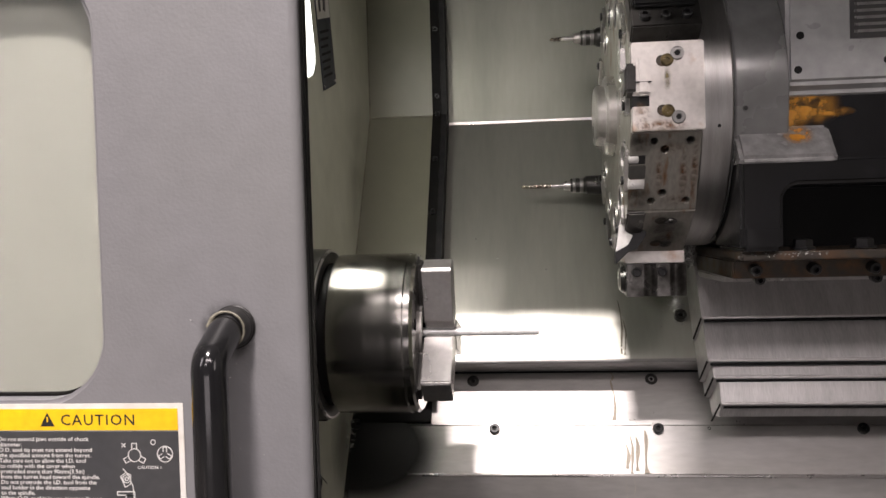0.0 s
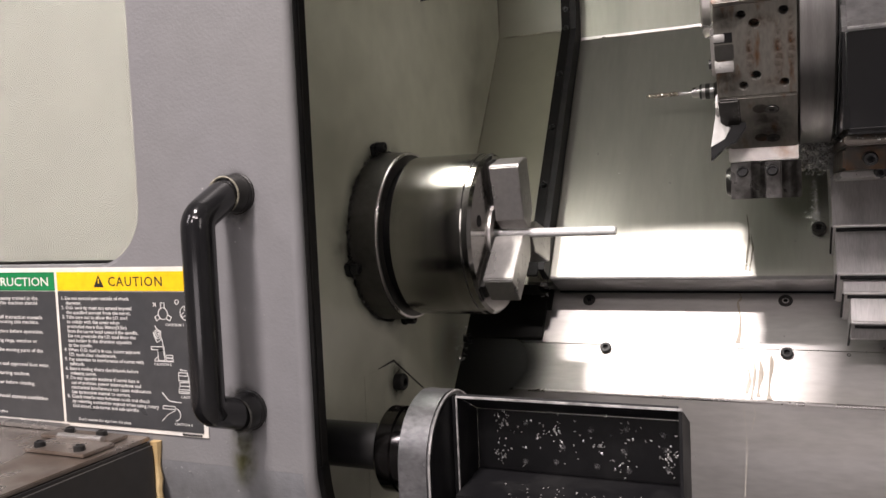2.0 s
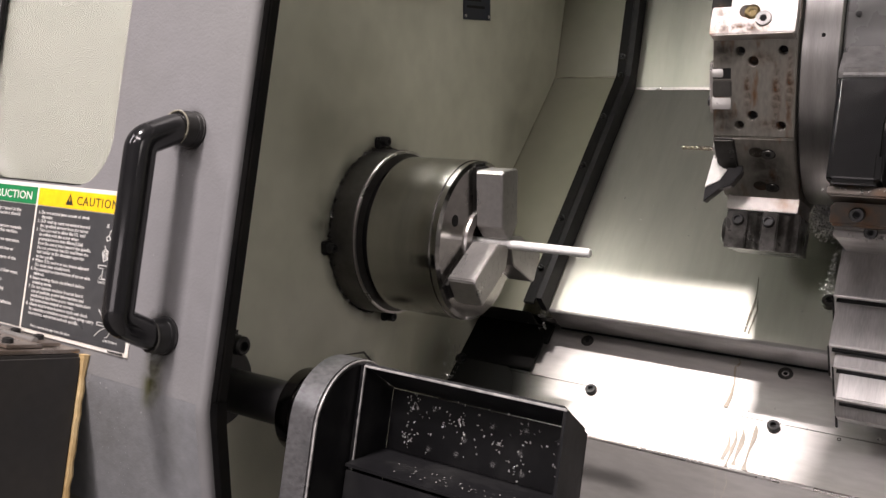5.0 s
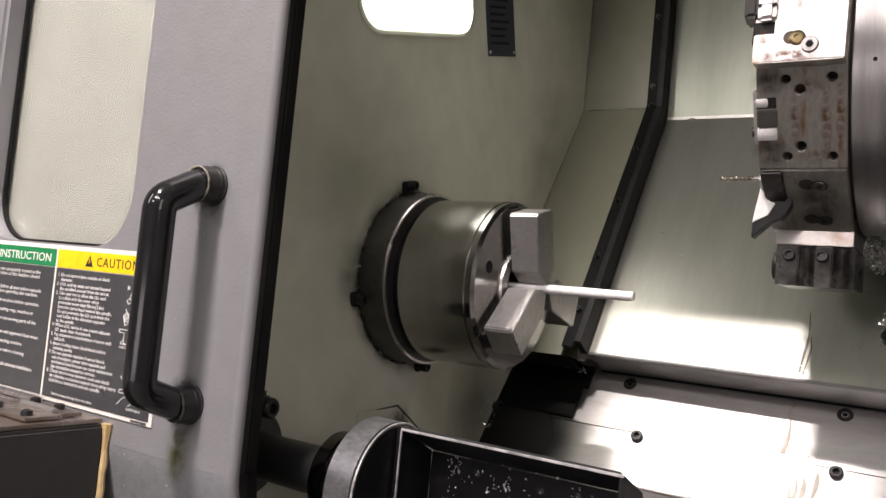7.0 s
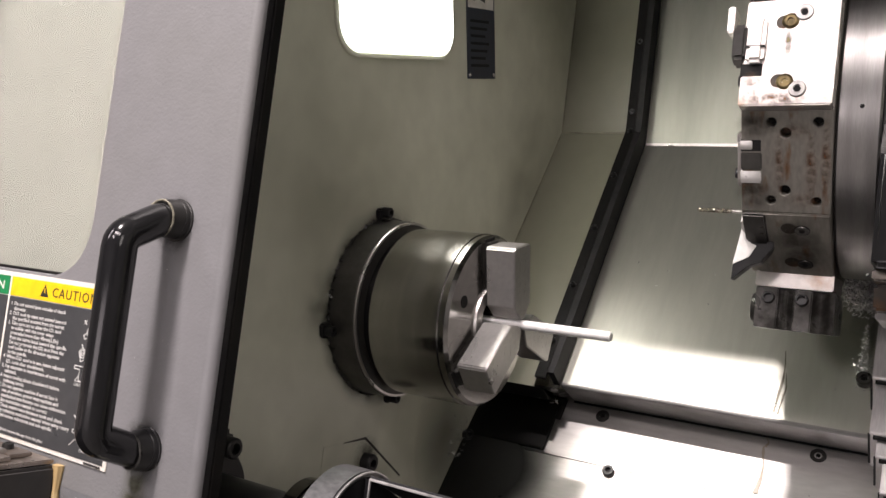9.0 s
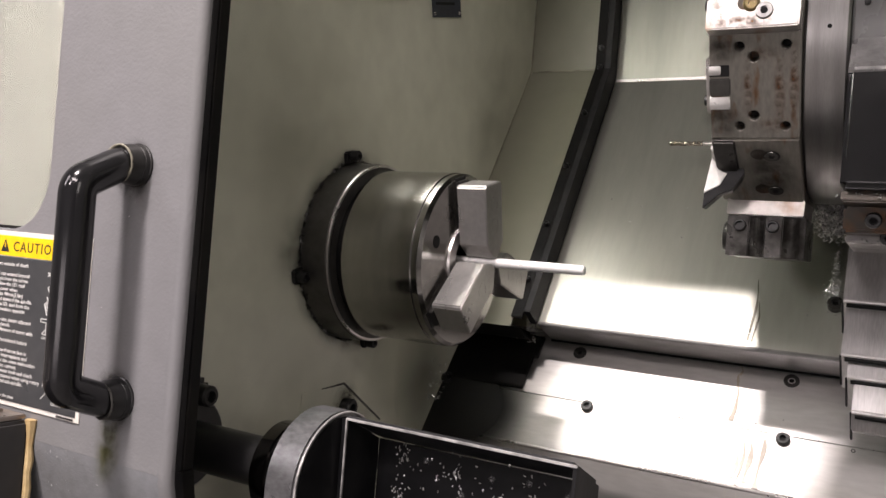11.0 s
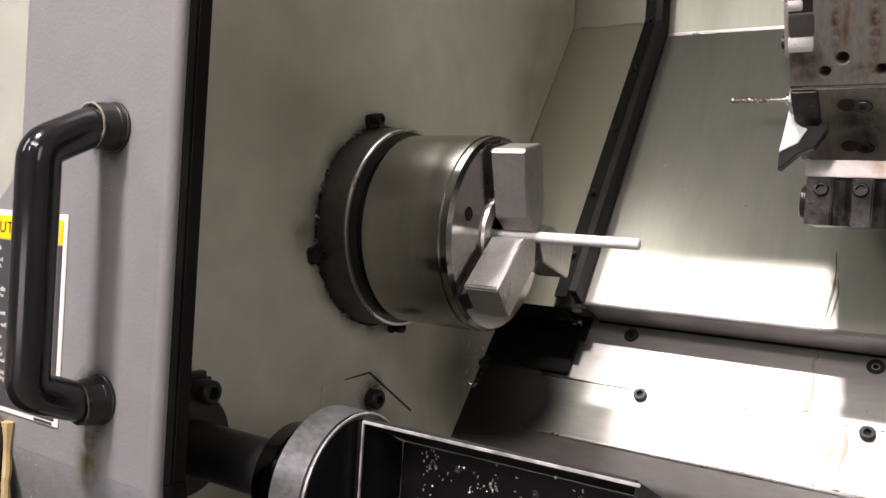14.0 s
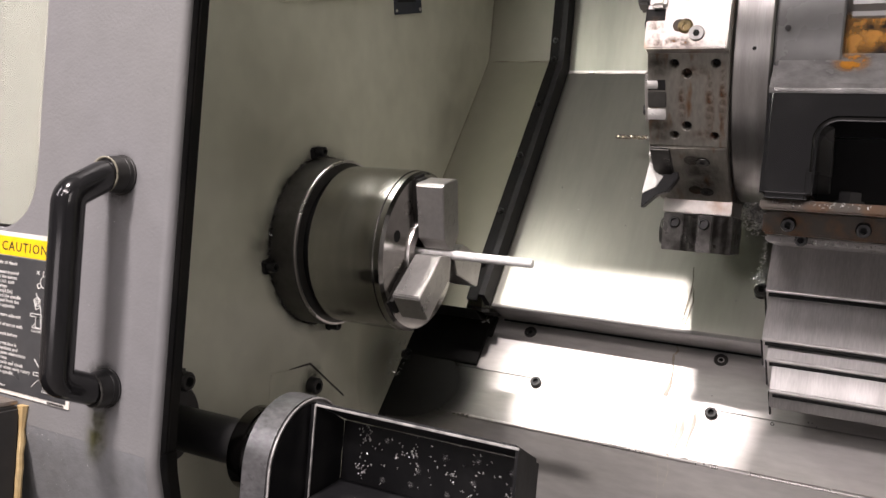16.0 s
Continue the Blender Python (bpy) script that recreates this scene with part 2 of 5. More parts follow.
def dirt_shade(name, color, radii, strength, inner=0.0, grain=60.0, rough=0.5, edge=(0.3, 0.62)):
    """A stain, also used to paint in shade, that thins out from its middle: full at the inner radius, gone at the
    outer, broken up by noise.
    """
    m = bpy.data.materials.new(name)
    m.use_nodes = True
    nt = m.node_tree
    bsdf = nt.nodes["Principled BSDF"]
    bsdf.inputs["Roughness"].default_value = rough
    coord = nt.nodes.new("ShaderNodeTexCoord")
    size = nt.nodes.new("ShaderNodeMapping")
    size.inputs["Scale"].default_value = (1 / radii[0], 0, 1 / radii[1])
    nt.links.new(coord.outputs["Object"], size.inputs["Vector"])
    dist = nt.nodes.new("ShaderNodeVectorMath")
    dist.operation = "LENGTH"
    nt.links.new(size.outputs["Vector"], dist.inputs[0])
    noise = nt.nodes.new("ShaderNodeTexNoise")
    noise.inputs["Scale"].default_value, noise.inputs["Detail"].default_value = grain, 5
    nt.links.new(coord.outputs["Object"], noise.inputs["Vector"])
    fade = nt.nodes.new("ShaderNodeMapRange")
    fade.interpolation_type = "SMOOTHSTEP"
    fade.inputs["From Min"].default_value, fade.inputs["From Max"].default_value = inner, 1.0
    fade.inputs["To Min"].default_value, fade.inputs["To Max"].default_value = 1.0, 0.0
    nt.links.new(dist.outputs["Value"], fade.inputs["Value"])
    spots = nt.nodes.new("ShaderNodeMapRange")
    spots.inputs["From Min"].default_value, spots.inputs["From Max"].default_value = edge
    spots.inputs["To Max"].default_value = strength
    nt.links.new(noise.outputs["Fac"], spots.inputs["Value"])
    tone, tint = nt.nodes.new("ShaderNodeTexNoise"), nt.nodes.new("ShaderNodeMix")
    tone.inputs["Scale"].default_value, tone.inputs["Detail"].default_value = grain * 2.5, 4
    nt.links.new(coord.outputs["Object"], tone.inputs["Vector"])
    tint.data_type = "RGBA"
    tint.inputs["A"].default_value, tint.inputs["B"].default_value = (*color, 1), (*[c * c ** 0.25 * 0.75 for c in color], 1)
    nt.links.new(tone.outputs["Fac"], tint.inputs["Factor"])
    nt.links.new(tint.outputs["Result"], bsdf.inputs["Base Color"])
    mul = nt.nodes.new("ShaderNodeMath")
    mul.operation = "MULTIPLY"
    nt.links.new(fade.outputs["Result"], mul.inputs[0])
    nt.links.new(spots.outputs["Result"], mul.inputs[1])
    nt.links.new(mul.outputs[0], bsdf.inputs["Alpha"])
    return m

COLLAR = mat("polished_black_steel", (0.16, 0.152, 0.15), 0.12, 1.0, second=(0.09, 0.085, 0.083), scale=12, amount=0.6, fine=200, fine_amount=0.1, stretch=(5, 0.4, 0.4), rough_var=0.04)
INSERT = mat("bright_carbide", (0.74, 0.73, 0.71), 0.32, 0.25, second=(0.56, 0.54, 0.51), scale=60, amount=0.5)
# bed panel steel darkened to put in the shade on its lip
LIP = mat("shaded_lip_steel", (0.26, 0.255, 0.25), 0.36, 0.6, second=(0.12, 0.115, 0.11), scale=14, amount=0.7, stretch=(0.4, 1, 1))
CHALK = mat("dried_coolant", (0.58, 0.55, 0.49), 0.6, second=(0.45, 0.41, 0.34), scale=60, amount=0.6)
NECK = mat("neck_grey_paint", (0.175, 0.177, 0.174), 0.24, 0.1, second=(0.11, 0.11, 0.107), scale=12, amount=0.7, fine=60, fine_amount=0.12, bump=0.05, bump_scale=60)

# ---- mesh helpers ----
def thing(name, label, category, group="", kind=""):
    return tagged(new(name), label, category, group, kind)


def finish(bm, smooth=None):
    bmesh.ops.recalc_face_normals(bm, faces=bm.faces)
    me = bpy.data.meshes.new("mesh")
    bm.to_mesh(me)
    bm.free()
    if smooth:
        for p in me.polygons:
            p.use_smooth = True
        me.set_sharp_from_angle(angle=radians(smooth))
    return me


def part(name, bm, material, parent=None, label="", smooth=24):
    me = finish(bm, smooth) if isinstance(bm, bmesh.types.BMesh) else bm
    if not me.materials:
        me.materials.append(material)
    ob = new(name, me)
    ob.parent = parent
    return tagged(ob, label)


def solid(name, bm, material, label, category, kind="", smooth=24, group=""):
    return tagged(part(name, bm, material, None, label, smooth), "", category, group, kind)


def bevel(bm, width, segments=2, angle=40):
    edges = [e for e in bm.edges if len(e.link_faces) == 2 and e.calc_face_angle(0) > radians(angle)]
    if width:
        bmesh.ops.bevel(bm, geom=edges, offset=width, segments=segments, affect="EDGES", clamp_overlap=True)
    return bm


def box(x0, x1, y0, y1, z0, z1, r=0.0015, m=None):
    bm = bmesh.new()
    bmesh.ops.create_cube(bm, size=1)
    bmesh.ops.scale(bm, vec=(x1 - x0, y1 - y0, z1 - z0), verts=bm.verts)
    bmesh.ops.translate(bm, vec=((x0 + x1) / 2, (y0 + y1) / 2, (z0 + z1) / 2), verts=bm.verts)
    bevel(bm, r)
    if m:
        bm.transform(m)
    return bm


def prism(profile, x0, x1, r=0.0, m=None):
    """A closed outline of (y, z) drawn out along x."""
    bm = bmesh.new()
    a = [bm.verts.new((x0, y, z)) for y, z in profile]
    b = [bm.verts.new((x1, y, z)) for y, z in profile]
    bm.faces.new(a)
    bm.faces.new(b[::-1])
    for i in range(len(a)):
        j = (i + 1) % len(a)
        bm.faces.new((a[i], b[i], b[j], a[j]))
    bmesh.ops.recalc_face_normals(bm, faces=bm.faces)
    bevel(bm, r)
    if m:
        bm.transform(m)
    return bm


def prism_z(profile, z0, z1, r=0.0):
    """A closed outline of (x, y) drawn out along z."""
    bm = prism(profile, z0, z1)
    bm.transform(Matrix(((0, 1, 0, 0), (0, 0, 1, 0), (1, 0, 0, 0), (0, 0, 0, 1))))
    bmesh.ops.recalc_face_normals(bm, faces=bm.faces)
    return bevel(bm, r)


def drilled(bm, cutters):
    """The solid bm with the solids of cutters taken out of it."""
    obs = []
    for b in (bm, join(*cutters)):
        ob = bpy.data.objects.new("tmp", finish(b))
        scene.collection.objects.link(ob)
        obs.append(ob)
    mod = obs[0].modifiers.new("cut", "BOOLEAN")
    mod.operation, mod.object, mod.solver = "DIFFERENCE", obs[1], "EXACT"
    bpy.context.view_layer.update()
    me = bpy.data.meshes.new_from_object(obs[0].evaluated_get(bpy.context.evaluated_depsgraph_get()))
    for ob in obs:
        bpy.data.objects.remove(ob)
    me.materials.clear()
    me.set_sharp_from_angle(angle=radians(24))
    return me


def sheet(line, x0, x1, thick, r=0.0):
    """A folded sheet: an open line of (y, z), thickened towards +y, drawn out along x."""
    back = []
    for i, (y, z) in enumerate(line):
        ny = nz = 0.0
        for a, b in ((i - 1, i), (i, i + 1)):
            if 0 <= a and b < len(line):
                dy, dz = line[b][0] - line[a][0], line[b][1] - line[a][1]
                n = math.hypot(dy, dz)
                ny, nz = ny + dz / n, nz - dy / n
        n = math.hypot(ny, nz)
        back.append((y + thick * ny / n, z + thick * nz / n))
    return prism(list(line) + back[::-1], x0, x1, r)


def turned(profile, segments=64, m=None):
    """A closed or open outline of (x, radius) turned about the x axis."""
    bm = bmesh.new()
    rings = []
    for x, r in profile:
        if r < 1e-6:
            rings.append([bm.verts.new((x, 0, 0))])
        else:
            rings.append([bm.verts.new((x, r * math.cos(2 * math.pi * i / segments), r * math.sin(2 * math.pi * i / segments))) for i in range(segments)])
    for a, b in zip(rings, rings[1:]):
        for i in range(segments):
            j = (i + 1) % segments
            if len(a) == 1 and len(b) == 1:
                continue
            if len(a) == 1:
                bm.faces.new((a[0], b[i], b[j]))
            elif len(b) == 1:
                bm.faces.new((a[i], b[0], a[j]))
            else:
                bm.faces.new((a[i], b[i], b[j], a[j]))
    if m:
        bm.transform(m)
    return bm


def pipe(points, radius, segments=20, r_at=None):
    """A round rod along points, with flat ends."""
    bm = bmesh.new()
    pts = [Vector(p) for p in points]
    rings, side = [], None
    for i, p in enumerate(pts):
        d = (pts[min(i + 1, len(pts) - 1)] - pts[max(i - 1, 0)]).normalized()
        if side is None:
            side = d.orthogonal().normalized()
        side = (side - d * side.dot(d)).normalized()
        up = d.cross(side)
        rr = r_at(i) if r_at else radius
        rings.append([bm.verts.new(p + rr * (math.cos(a) * side + math.sin(a) * up)) for a in (2 * math.pi * k / segments for k in range(segments))])
    for a, b in zip(rings, rings[1:]):
        for i in range(segments):
            j = (i + 1) % segments
            bm.faces.new((a[i], b[i], b[j], a[j]))
    bm.faces.new(rings[0])
    bm.faces.new(rings[-1][::-1])
    return bm


def rounded(x0, x1, z0, z1, r, n=8):
    out = []
    for cx, cz, a0 in ((x1 - r, z1 - r, 0), (x0 + r, z1 - r, 90), (x0 + r, z0 + r, 180), (x1 - r, z0 + r, 270)):
        out += [(cx + r * math.cos(radians(a0 + 90 * k / n)), cz + r * math.sin(radians(a0 + 90 * k / n))) for k in range(n + 1)]
    return out


def plate_xz(outer, holes, y0, y1, r=0.0):
    """A flat plate in the xz plane from y0 to y1, with holes right through it."""
    bm = bmesh.new()
    edges = []
    for loop in (outer, *holes):
        vs = [bm.verts.new((x, y0, z)) for x, z in loop]
        edges += [bm.edges.new((vs[i], vs[(i + 1) % len(vs)])) for i in range(len(vs))]
    bmesh.ops.triangle_fill(bm, use_beauty=True, use_dissolve=False, edges=edges)
    got = bmesh.ops.extrude_face_region(bm, geom=list(bm.faces))
    bmesh.ops.translate(bm, vec=(0, y1 - y0, 0), verts=[v for v in got["geom"] if isinstance(v, bmesh.types.BMVert)])
    bmesh.ops.recalc_face_normals(bm, faces=bm.faces)
    bevel(bm, r, 3, 60)
    return bm


def join(*bms):
    out = bmesh.new()
    for bm in bms:
        me = bpy.data.meshes.new("tmp")
        bm.to_mesh(me)
        bm.free()
        out.from_mesh(me)
        bpy.data.meshes.remove(me)
    return out


def towards(p, axis, spin=0.0):
    """The pose at p whose local x points along axis."""
    q = Vector(axis).to_track_quat("X", "Z").to_matrix().to_4x4()
    return Matrix.Translation(p) @ q @ pose(0, 0, 0, spin, 0, 0)


def cap_screw(name, p, axis, r=0.0065, h=0.008, material=None, label="black socket-head cap screw", group="", washer=False):
    """A socket-head screw: a knurled head with a hexagon socket, and a washer if it has one."""
    ob = thing(name, label, "screw", group)
    ob.matrix_basis = towards(p, axis)
    head = turned([(0, 0), (0, r), (h * 0.86, r), (h, r * 0.86), (h, r * 0.5), (h * 0.45, r * 0.46), (h * 0.45, 0)], 18)
    part("head", head, material or BLACK, ob)
    part("socket", turned([(h * 0.47, r * 0.44), (h * 0.47, 0)], 6), HOLE, ob)
    if washer:
        part("washer", turned([(0, 0), (0, r * 1.45), (0.0015, r * 1.45), (0.0015, 0)], 24), BRIGHT, ob)
    return ob


def writing(name, text, size, m, material, parent, width=0.0, spacing=1.0, letters=1.0):
    cu = bpy.data.curves.new(name, "FONT")
    cu.body, cu.size, cu.space_line, cu.resolution_u = text, size, spacing, 2
    cu.extrude, cu.space_character = 0.0001, letters
    cu.offset = size * 0.006
    ob = bpy.data.objects.new(name, cu)
    scene.collection.objects.link(ob)
    bpy.context.view_layer.update()
    me = bpy.data.meshes.new_from_object(ob.evaluated_get(bpy.context.evaluated_depsgraph_get()))
    bpy.data.objects.remove(ob)
    xs = [v.co.x for v in me.vertices]
    if width and xs:
        low = min(xs)
        k = width / (max(xs) - low)
        for v in me.vertices:
            v.co.x = (v.co.x - low) * k
    me.transform(m)
    me.materials.clear()
    return part(name, me, material, parent)


def stain(name, m, radii, color, strength, label, inner=0.0, grain=60.0, hole=0.0, rough=0.5, edge=(0.3, 0.62)):
    """A film of grime, also used to paint in shade, on a flat surface: m puts its local xz plane on it."""
    bm = bmesh.new()
    n = 40
    rims = [[bm.verts.new((k_r * radii[0] * math.cos(2 * math.pi * k / n), 0, k_r * radii[1] * math.sin(2 * math.pi * k / n))) for k in range(n)] for k_r in ((hole, 1.0) if hole else (0.5, 1.0))]
    for k in range(n):
        bm.faces.new((rims[0][k], rims[0][(k + 1) % n], rims[1][(k + 1) % n], rims[1][k]))
    if not hole:
        bm.faces.new(rims[0])
    ob = solid(name, bm, dirt_shade(name + "_film", color, radii, strength, inner, grain, rough, edge), label, "stain", "stuff", None)
    ob.matrix_basis = m
    return ob

# ---- setting ----
AX_Y, AX_Z = 0.029, 0.905          # the spindle's axis runs along x here
S0, S1 = (0.303, 0.817), (0.583, 1.248)   # the slanted bed panel, lower and upper edge


def slant(s, h=0.0):
    """A point (y, z) s metres up the slanted panel from its lower edge and h metres proud of it."""
    return (S0[0] + 0.545 * s - 0.838 * h, S0[1] + 0.838 * s + 0.545 * h)


# shop round the machine
solid("floor", box(-4, 4.5, -4.5, 2.5, -0.05, 0, 0), CONCRETE, "grey concrete shop floor under the lathe", "floor", "structure")
solid("wall_south", box(-4, 4.5, -4.6, -4.5, 0, 5.2, 0), SHOP, "plain grey painted shop wall", "wall", "structure")
solid("wall_north", box(-4, 4.5, 2.5, 2.6, 0, 5.2, 0), SHOP, "plain grey painted shop wall", "wall", "structure")
solid("wall_west", box(-4.1, -4, -4.6, 2.6, 0, 5.2, 0), SHOP, "plain grey painted shop wall", "wall", "structure")
solid("wall_east", box(4.5, 4.6, -4.6, 2.6, 0, 5.2, 0), SHOP, "plain grey painted shop wall", "wall", "structure")
solid("ceiling", box(-4.1, 4.6, -4.6, 2.6, 5.2, 5.3, 0), SHOP, "plain grey shop ceiling", "ceiling", "structure")

# enclosure round the working space
solid("enclosure_left_wall", prism([(-0.335, 0.15), (0.62, 0.15), (0.62, 1.95), (-0.335, 1.95)], -0.02, 0.0), CREAM,
      "dirty greenish-cream painted headstock wall of the lathe", "machine wall", "structure")
solid("enclosure_right_wall", box(1.55, 1.57, -0.335, 0.66, 0.15, 1.95, 0), CREAM, "cream painted end wall of the lathe", "machine wall", "structure")
solid("enclosure_back_wall", box(-0.02, 1.57, 0.662, 0.68, 0.15, 1.95, 0), CREAM, "cream painted back wall of the lathe", "machine wall", "structure")
# this roof is out of view, added to block light and darken reflections
solid("unseen_roof", box(-1.0, 1.57, -0.36, 0.68, 1.952, 1.98, 0), BOXSIDE, "unseen roof added over the lathe, dark to hold back light", "machine roof", "structure")
solid("enclosure_lintel", box(-1.0, 1.57, -0.362, -0.338, 1.890, 1.95, 0.002), BOXSIDE, "dark painted top rail over the door opening", "machine lintel", "structure")
# out-of-view header, its height set to cut the lit patch's top edge
solid("enclosure_front_header", box(0.125, 1.57, -0.365, -0.338, 1.774, 1.888, 0.002), BOXSIDE, "unseen dark lintel over the door opening, set to cut the light", "machine lintel", "structure")
solid("enclosure_front_sill", box(-1.0, 1.57, -0.30, -0.27, 0.05, 0.50, 0.004), DOOR_GREY, "grey painted front panel below the door", "machine panel", "structure")
# out-of-view rail, added to cut the key light off on the right
solid("added_front_rail", box(0.382, 1.57, -0.365, -0.338, 1.480, 1.772, 0.003), DOOR_GREY, "unseen rail added across the front opening to cut the light", "machine panel", "structure")
solid("chip_pan", box(-0.02, 1.55, -0.27, 0.66, 0.10, 0.15, 0), DARKSTEEL, "dark oily chip pan under the bed", "chip pan", "structure")

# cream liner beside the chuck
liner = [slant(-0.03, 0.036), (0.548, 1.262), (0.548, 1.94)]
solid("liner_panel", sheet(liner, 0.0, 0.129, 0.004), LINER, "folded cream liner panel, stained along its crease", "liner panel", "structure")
strip_line = [slant(-0.015, 0.040), (0.543, 1.2645), (0.543, 1.94)]
solid("liner_edge_strip", sheet(strip_line, 0.126, 0.144, 0.006, 0.001), RUBBER, "black edge strip bolted along the liner's rim", "edge strip", "structure")
solid("liner_strip_flange", prism([slant(-0.004, 0.003), (0.581, 1.250), (0.581, 1.94), (0.544, 1.94), (0.544, 1.2635), slant(-0.004, 0.039)], 0.144, 0.154), STRIP,
      "dark grey flange beside the black edge strip", "edge flange", "structure")

# bed panels
solid("bed_panel_upper", sheet([S0, S1], 0.154, 1.55, 0.003), STEEL, "slanted brushed stainless bed panel with oil film and drips", "sheet panel", "structure")
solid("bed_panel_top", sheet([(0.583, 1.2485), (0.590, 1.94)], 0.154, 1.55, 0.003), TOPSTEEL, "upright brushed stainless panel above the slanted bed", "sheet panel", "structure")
solid("bed_panel_crease", sheet([slant(0.5115, 0.0012), (0.5815, 1.2515)], 0.154, 1.55, 0.002, 0.0006), BRIGHT, "bright folded edge of the bed panel", "panel edge", "structure")
solid("bed_panel_lip", prism([slant(0.003, 0.0008), slant(-0.001, 0.0012), slant(-0.003, -0.0005), (0.3655, 0.7885), (0.3675, 0.7905), slant(0.003, -0.003)], 0.154, 1.55, 0.0006), LIP,
      "folded lip under the slanted bed panel", "panel lip", "structure")
# dark steel stands in for the shade under the panel
solid("bed_ledge", prism([(0.300, 0.803), (0.300, 0.799), (0.372, 0.7925), (0.372, 0.803)], 0.0, 0.1535), DARKSTEEL, "underside of the bed panel, coloured dark for its shade", "panel ledge", "structure")
AP = [(0.2555, 0.642), (0.3075, 0.7095), (0.3715, 0.7925)]
solid("apron_upper", sheet([AP[1], AP[2]], 0.004, 1.55, 0.003), APRON, "sloping stainless apron plate, oily and scratched", "sheet panel", "structure")
solid("apron_lower", sheet([(0.2535, 0.642), (0.3045, 0.709)], 0.002, 1.55, 0.0025, 0.0004), APRON, "lower sloping stainless apron plate, overlapping the next", "sheet panel", "structure")
solid("apron_front", sheet([(0.2515, 0.30), (0.2525, 0.6405)], 0.0, 1.55, 0.003), APRON, "upright grey steel front of the bed below the apron", "sheet panel", "structure")
solid("apron_edge", pipe([(0.002, 0.2545, 0.6415), (1.55, 0.2545, 0.6415)], 0.0030, 10), BRIGHT, "worn bright fold along the apron", "panel edge", "structure")
SEAM = [(0.0012, *slant(s, 0.0375)) for s in (-0.03, 0.15, 0.3, 0.45)] + [(0.0012, 0.5465, 1.264), (0.0012, 0.5465, 1.60), (0.0012, 0.5465, 1.93)]
# bead colour puts in the soft dark of the corner
solid("liner_corner_seam", pipe(SEAM, 0.0016, 8), GRIME_SHADE, "dark bead put in for the shaded corner between wall and liner", "seam", "structure")
solid("liner_crease_seam", pipe([(0.002, 0.5472, 1.2625), (0.06, 0.5472, 1.2622), (0.126, 0.5472, 1.2625)], 0.0012, 8), GRIME_SHADE, "grimy crease across the liner", "seam", "structure")
solid("apron_wiper", join(prism([(0.3065, 0.7125), (0.3015, 0.7165), (0.3600, 0.792), (0.3660, 0.789)], 0.003, 0.136, 0.001), prism([(0.3420, 0.758), (0.3370, 0.762), (0.3600, 0.792), (0.3660, 0.789)], 0.136, 0.1440, 0.001)), RUBBER,
      "black oily rubber wiper over the apron below the liner", "rubber wiper", "structure")
solid("liner_foot", prism([slant(-0.03, 0.036), slant(-0.03, 0.002), (0.350, 0.790), (0.300, 0.790)], 0.002, 0.144), RUBBER, "black foot closing the liner towards the apron", "liner foot", "structure")
solid("panel_joint", pipe([(0.1545, 0.3645, 0.7880), (1.54, 0.3645, 0.7880)], 0.0022, 6), HOLE, "dark joint between bed panel and apron", "joint", "structure")
solid("right_front_panel", box(1.25, 1.57, -0.362, -0.338, 0.50, 1.348, 0.006), DOOR_GREY, "grey painted fixed panel beside the door opening", "machine panel", "structure")

# ---- sliding door ----
door = thing("sliding_door", "open grey textured sliding door with a rounded window and black handle", "door")
WIN = rounded(-0.350, -0.069, 0.902, 1.282, 0.058, 10)
part("door_panel", plate_xz([(-1.0, 0.705), (0.1110, 0.705), (0.1110, 1.88), (-1.0, 1.88)], [WIN], -0.375, -0.3475, 0.0045), DOOR_GREY, door, "grey hammer-textured door skin", 50)
part("lower_panel", sheet([(-0.2995, 0.42), (-0.3715, 0.690), (-0.3742, 0.702), (-0.3750, 0.712)], -1.0, 0.1068, 0.009, 0), DOOR_LOW, door, "grey lower door skin, sloping inwards", 60)
# the rounded outer edge runs down the door and follows its lower skin inwards
bm = bmesh.new()
cut = [(0.1065, 0.0)] + [(0.1065 + 0.0097 * math.sin(radians(k)), 0.008 - 0.008 * math.cos(radians(k))) for k in range(10, 91, 10)] + [(0.1162, 0.0096), (0.1065, 0.0096)]
runs = [[bm.verts.new((x, y + d, z)) for x, d in cut] for y, z in ((-0.3750, 1.88), (-0.3750, 0.712), (-0.3742, 0.702), (-0.3715, 0.690), (-0.2995, 0.42))]
for ra, rb in zip(runs, runs[1:]):
    for k in range(len(cut)):
        bm.faces.new((ra[k], ra[(k + 1) % len(cut)], rb[(k + 1) % len(cut)], rb[k]))
bm.faces.new(runs[0])
bm.faces.new(runs[-1][::-1])
part("edge_roll", bm, DOOR_GREY, door, "rounded outer door edge", 50)
part("glass", plate_xz(rounded(-0.362, -0.057, 0.890, 1.294, 0.066, 10), [], -0.3465, -0.3405), GLASS, door, "thick clear door glass").visible_shadow = False
part("window_seal", plate_xz(rounded(-0.352, -0.067, 0.900, 1.284, 0.060, 10), [rounded(-0.347, -0.072, 0.905, 1.279, 0.055, 10)], -0.352, -0.346, 0.001), RUBBER, door, "thin black window seal")
part("edge_seal", join(box(0.1070, 0.1164, -0.3653, -0.3580, 0.712, 1.88, 0.001),
                       prism([(-0.3653, 0.7118), (-0.3618, 0.690), (-0.2898, 0.42), (-0.2825, 0.42), (-0.3545, 0.690), (-0.3580, 0.7118)], 0.1070, 0.1164, 0.0)), STRIP, door, "dark grey door edge channel")
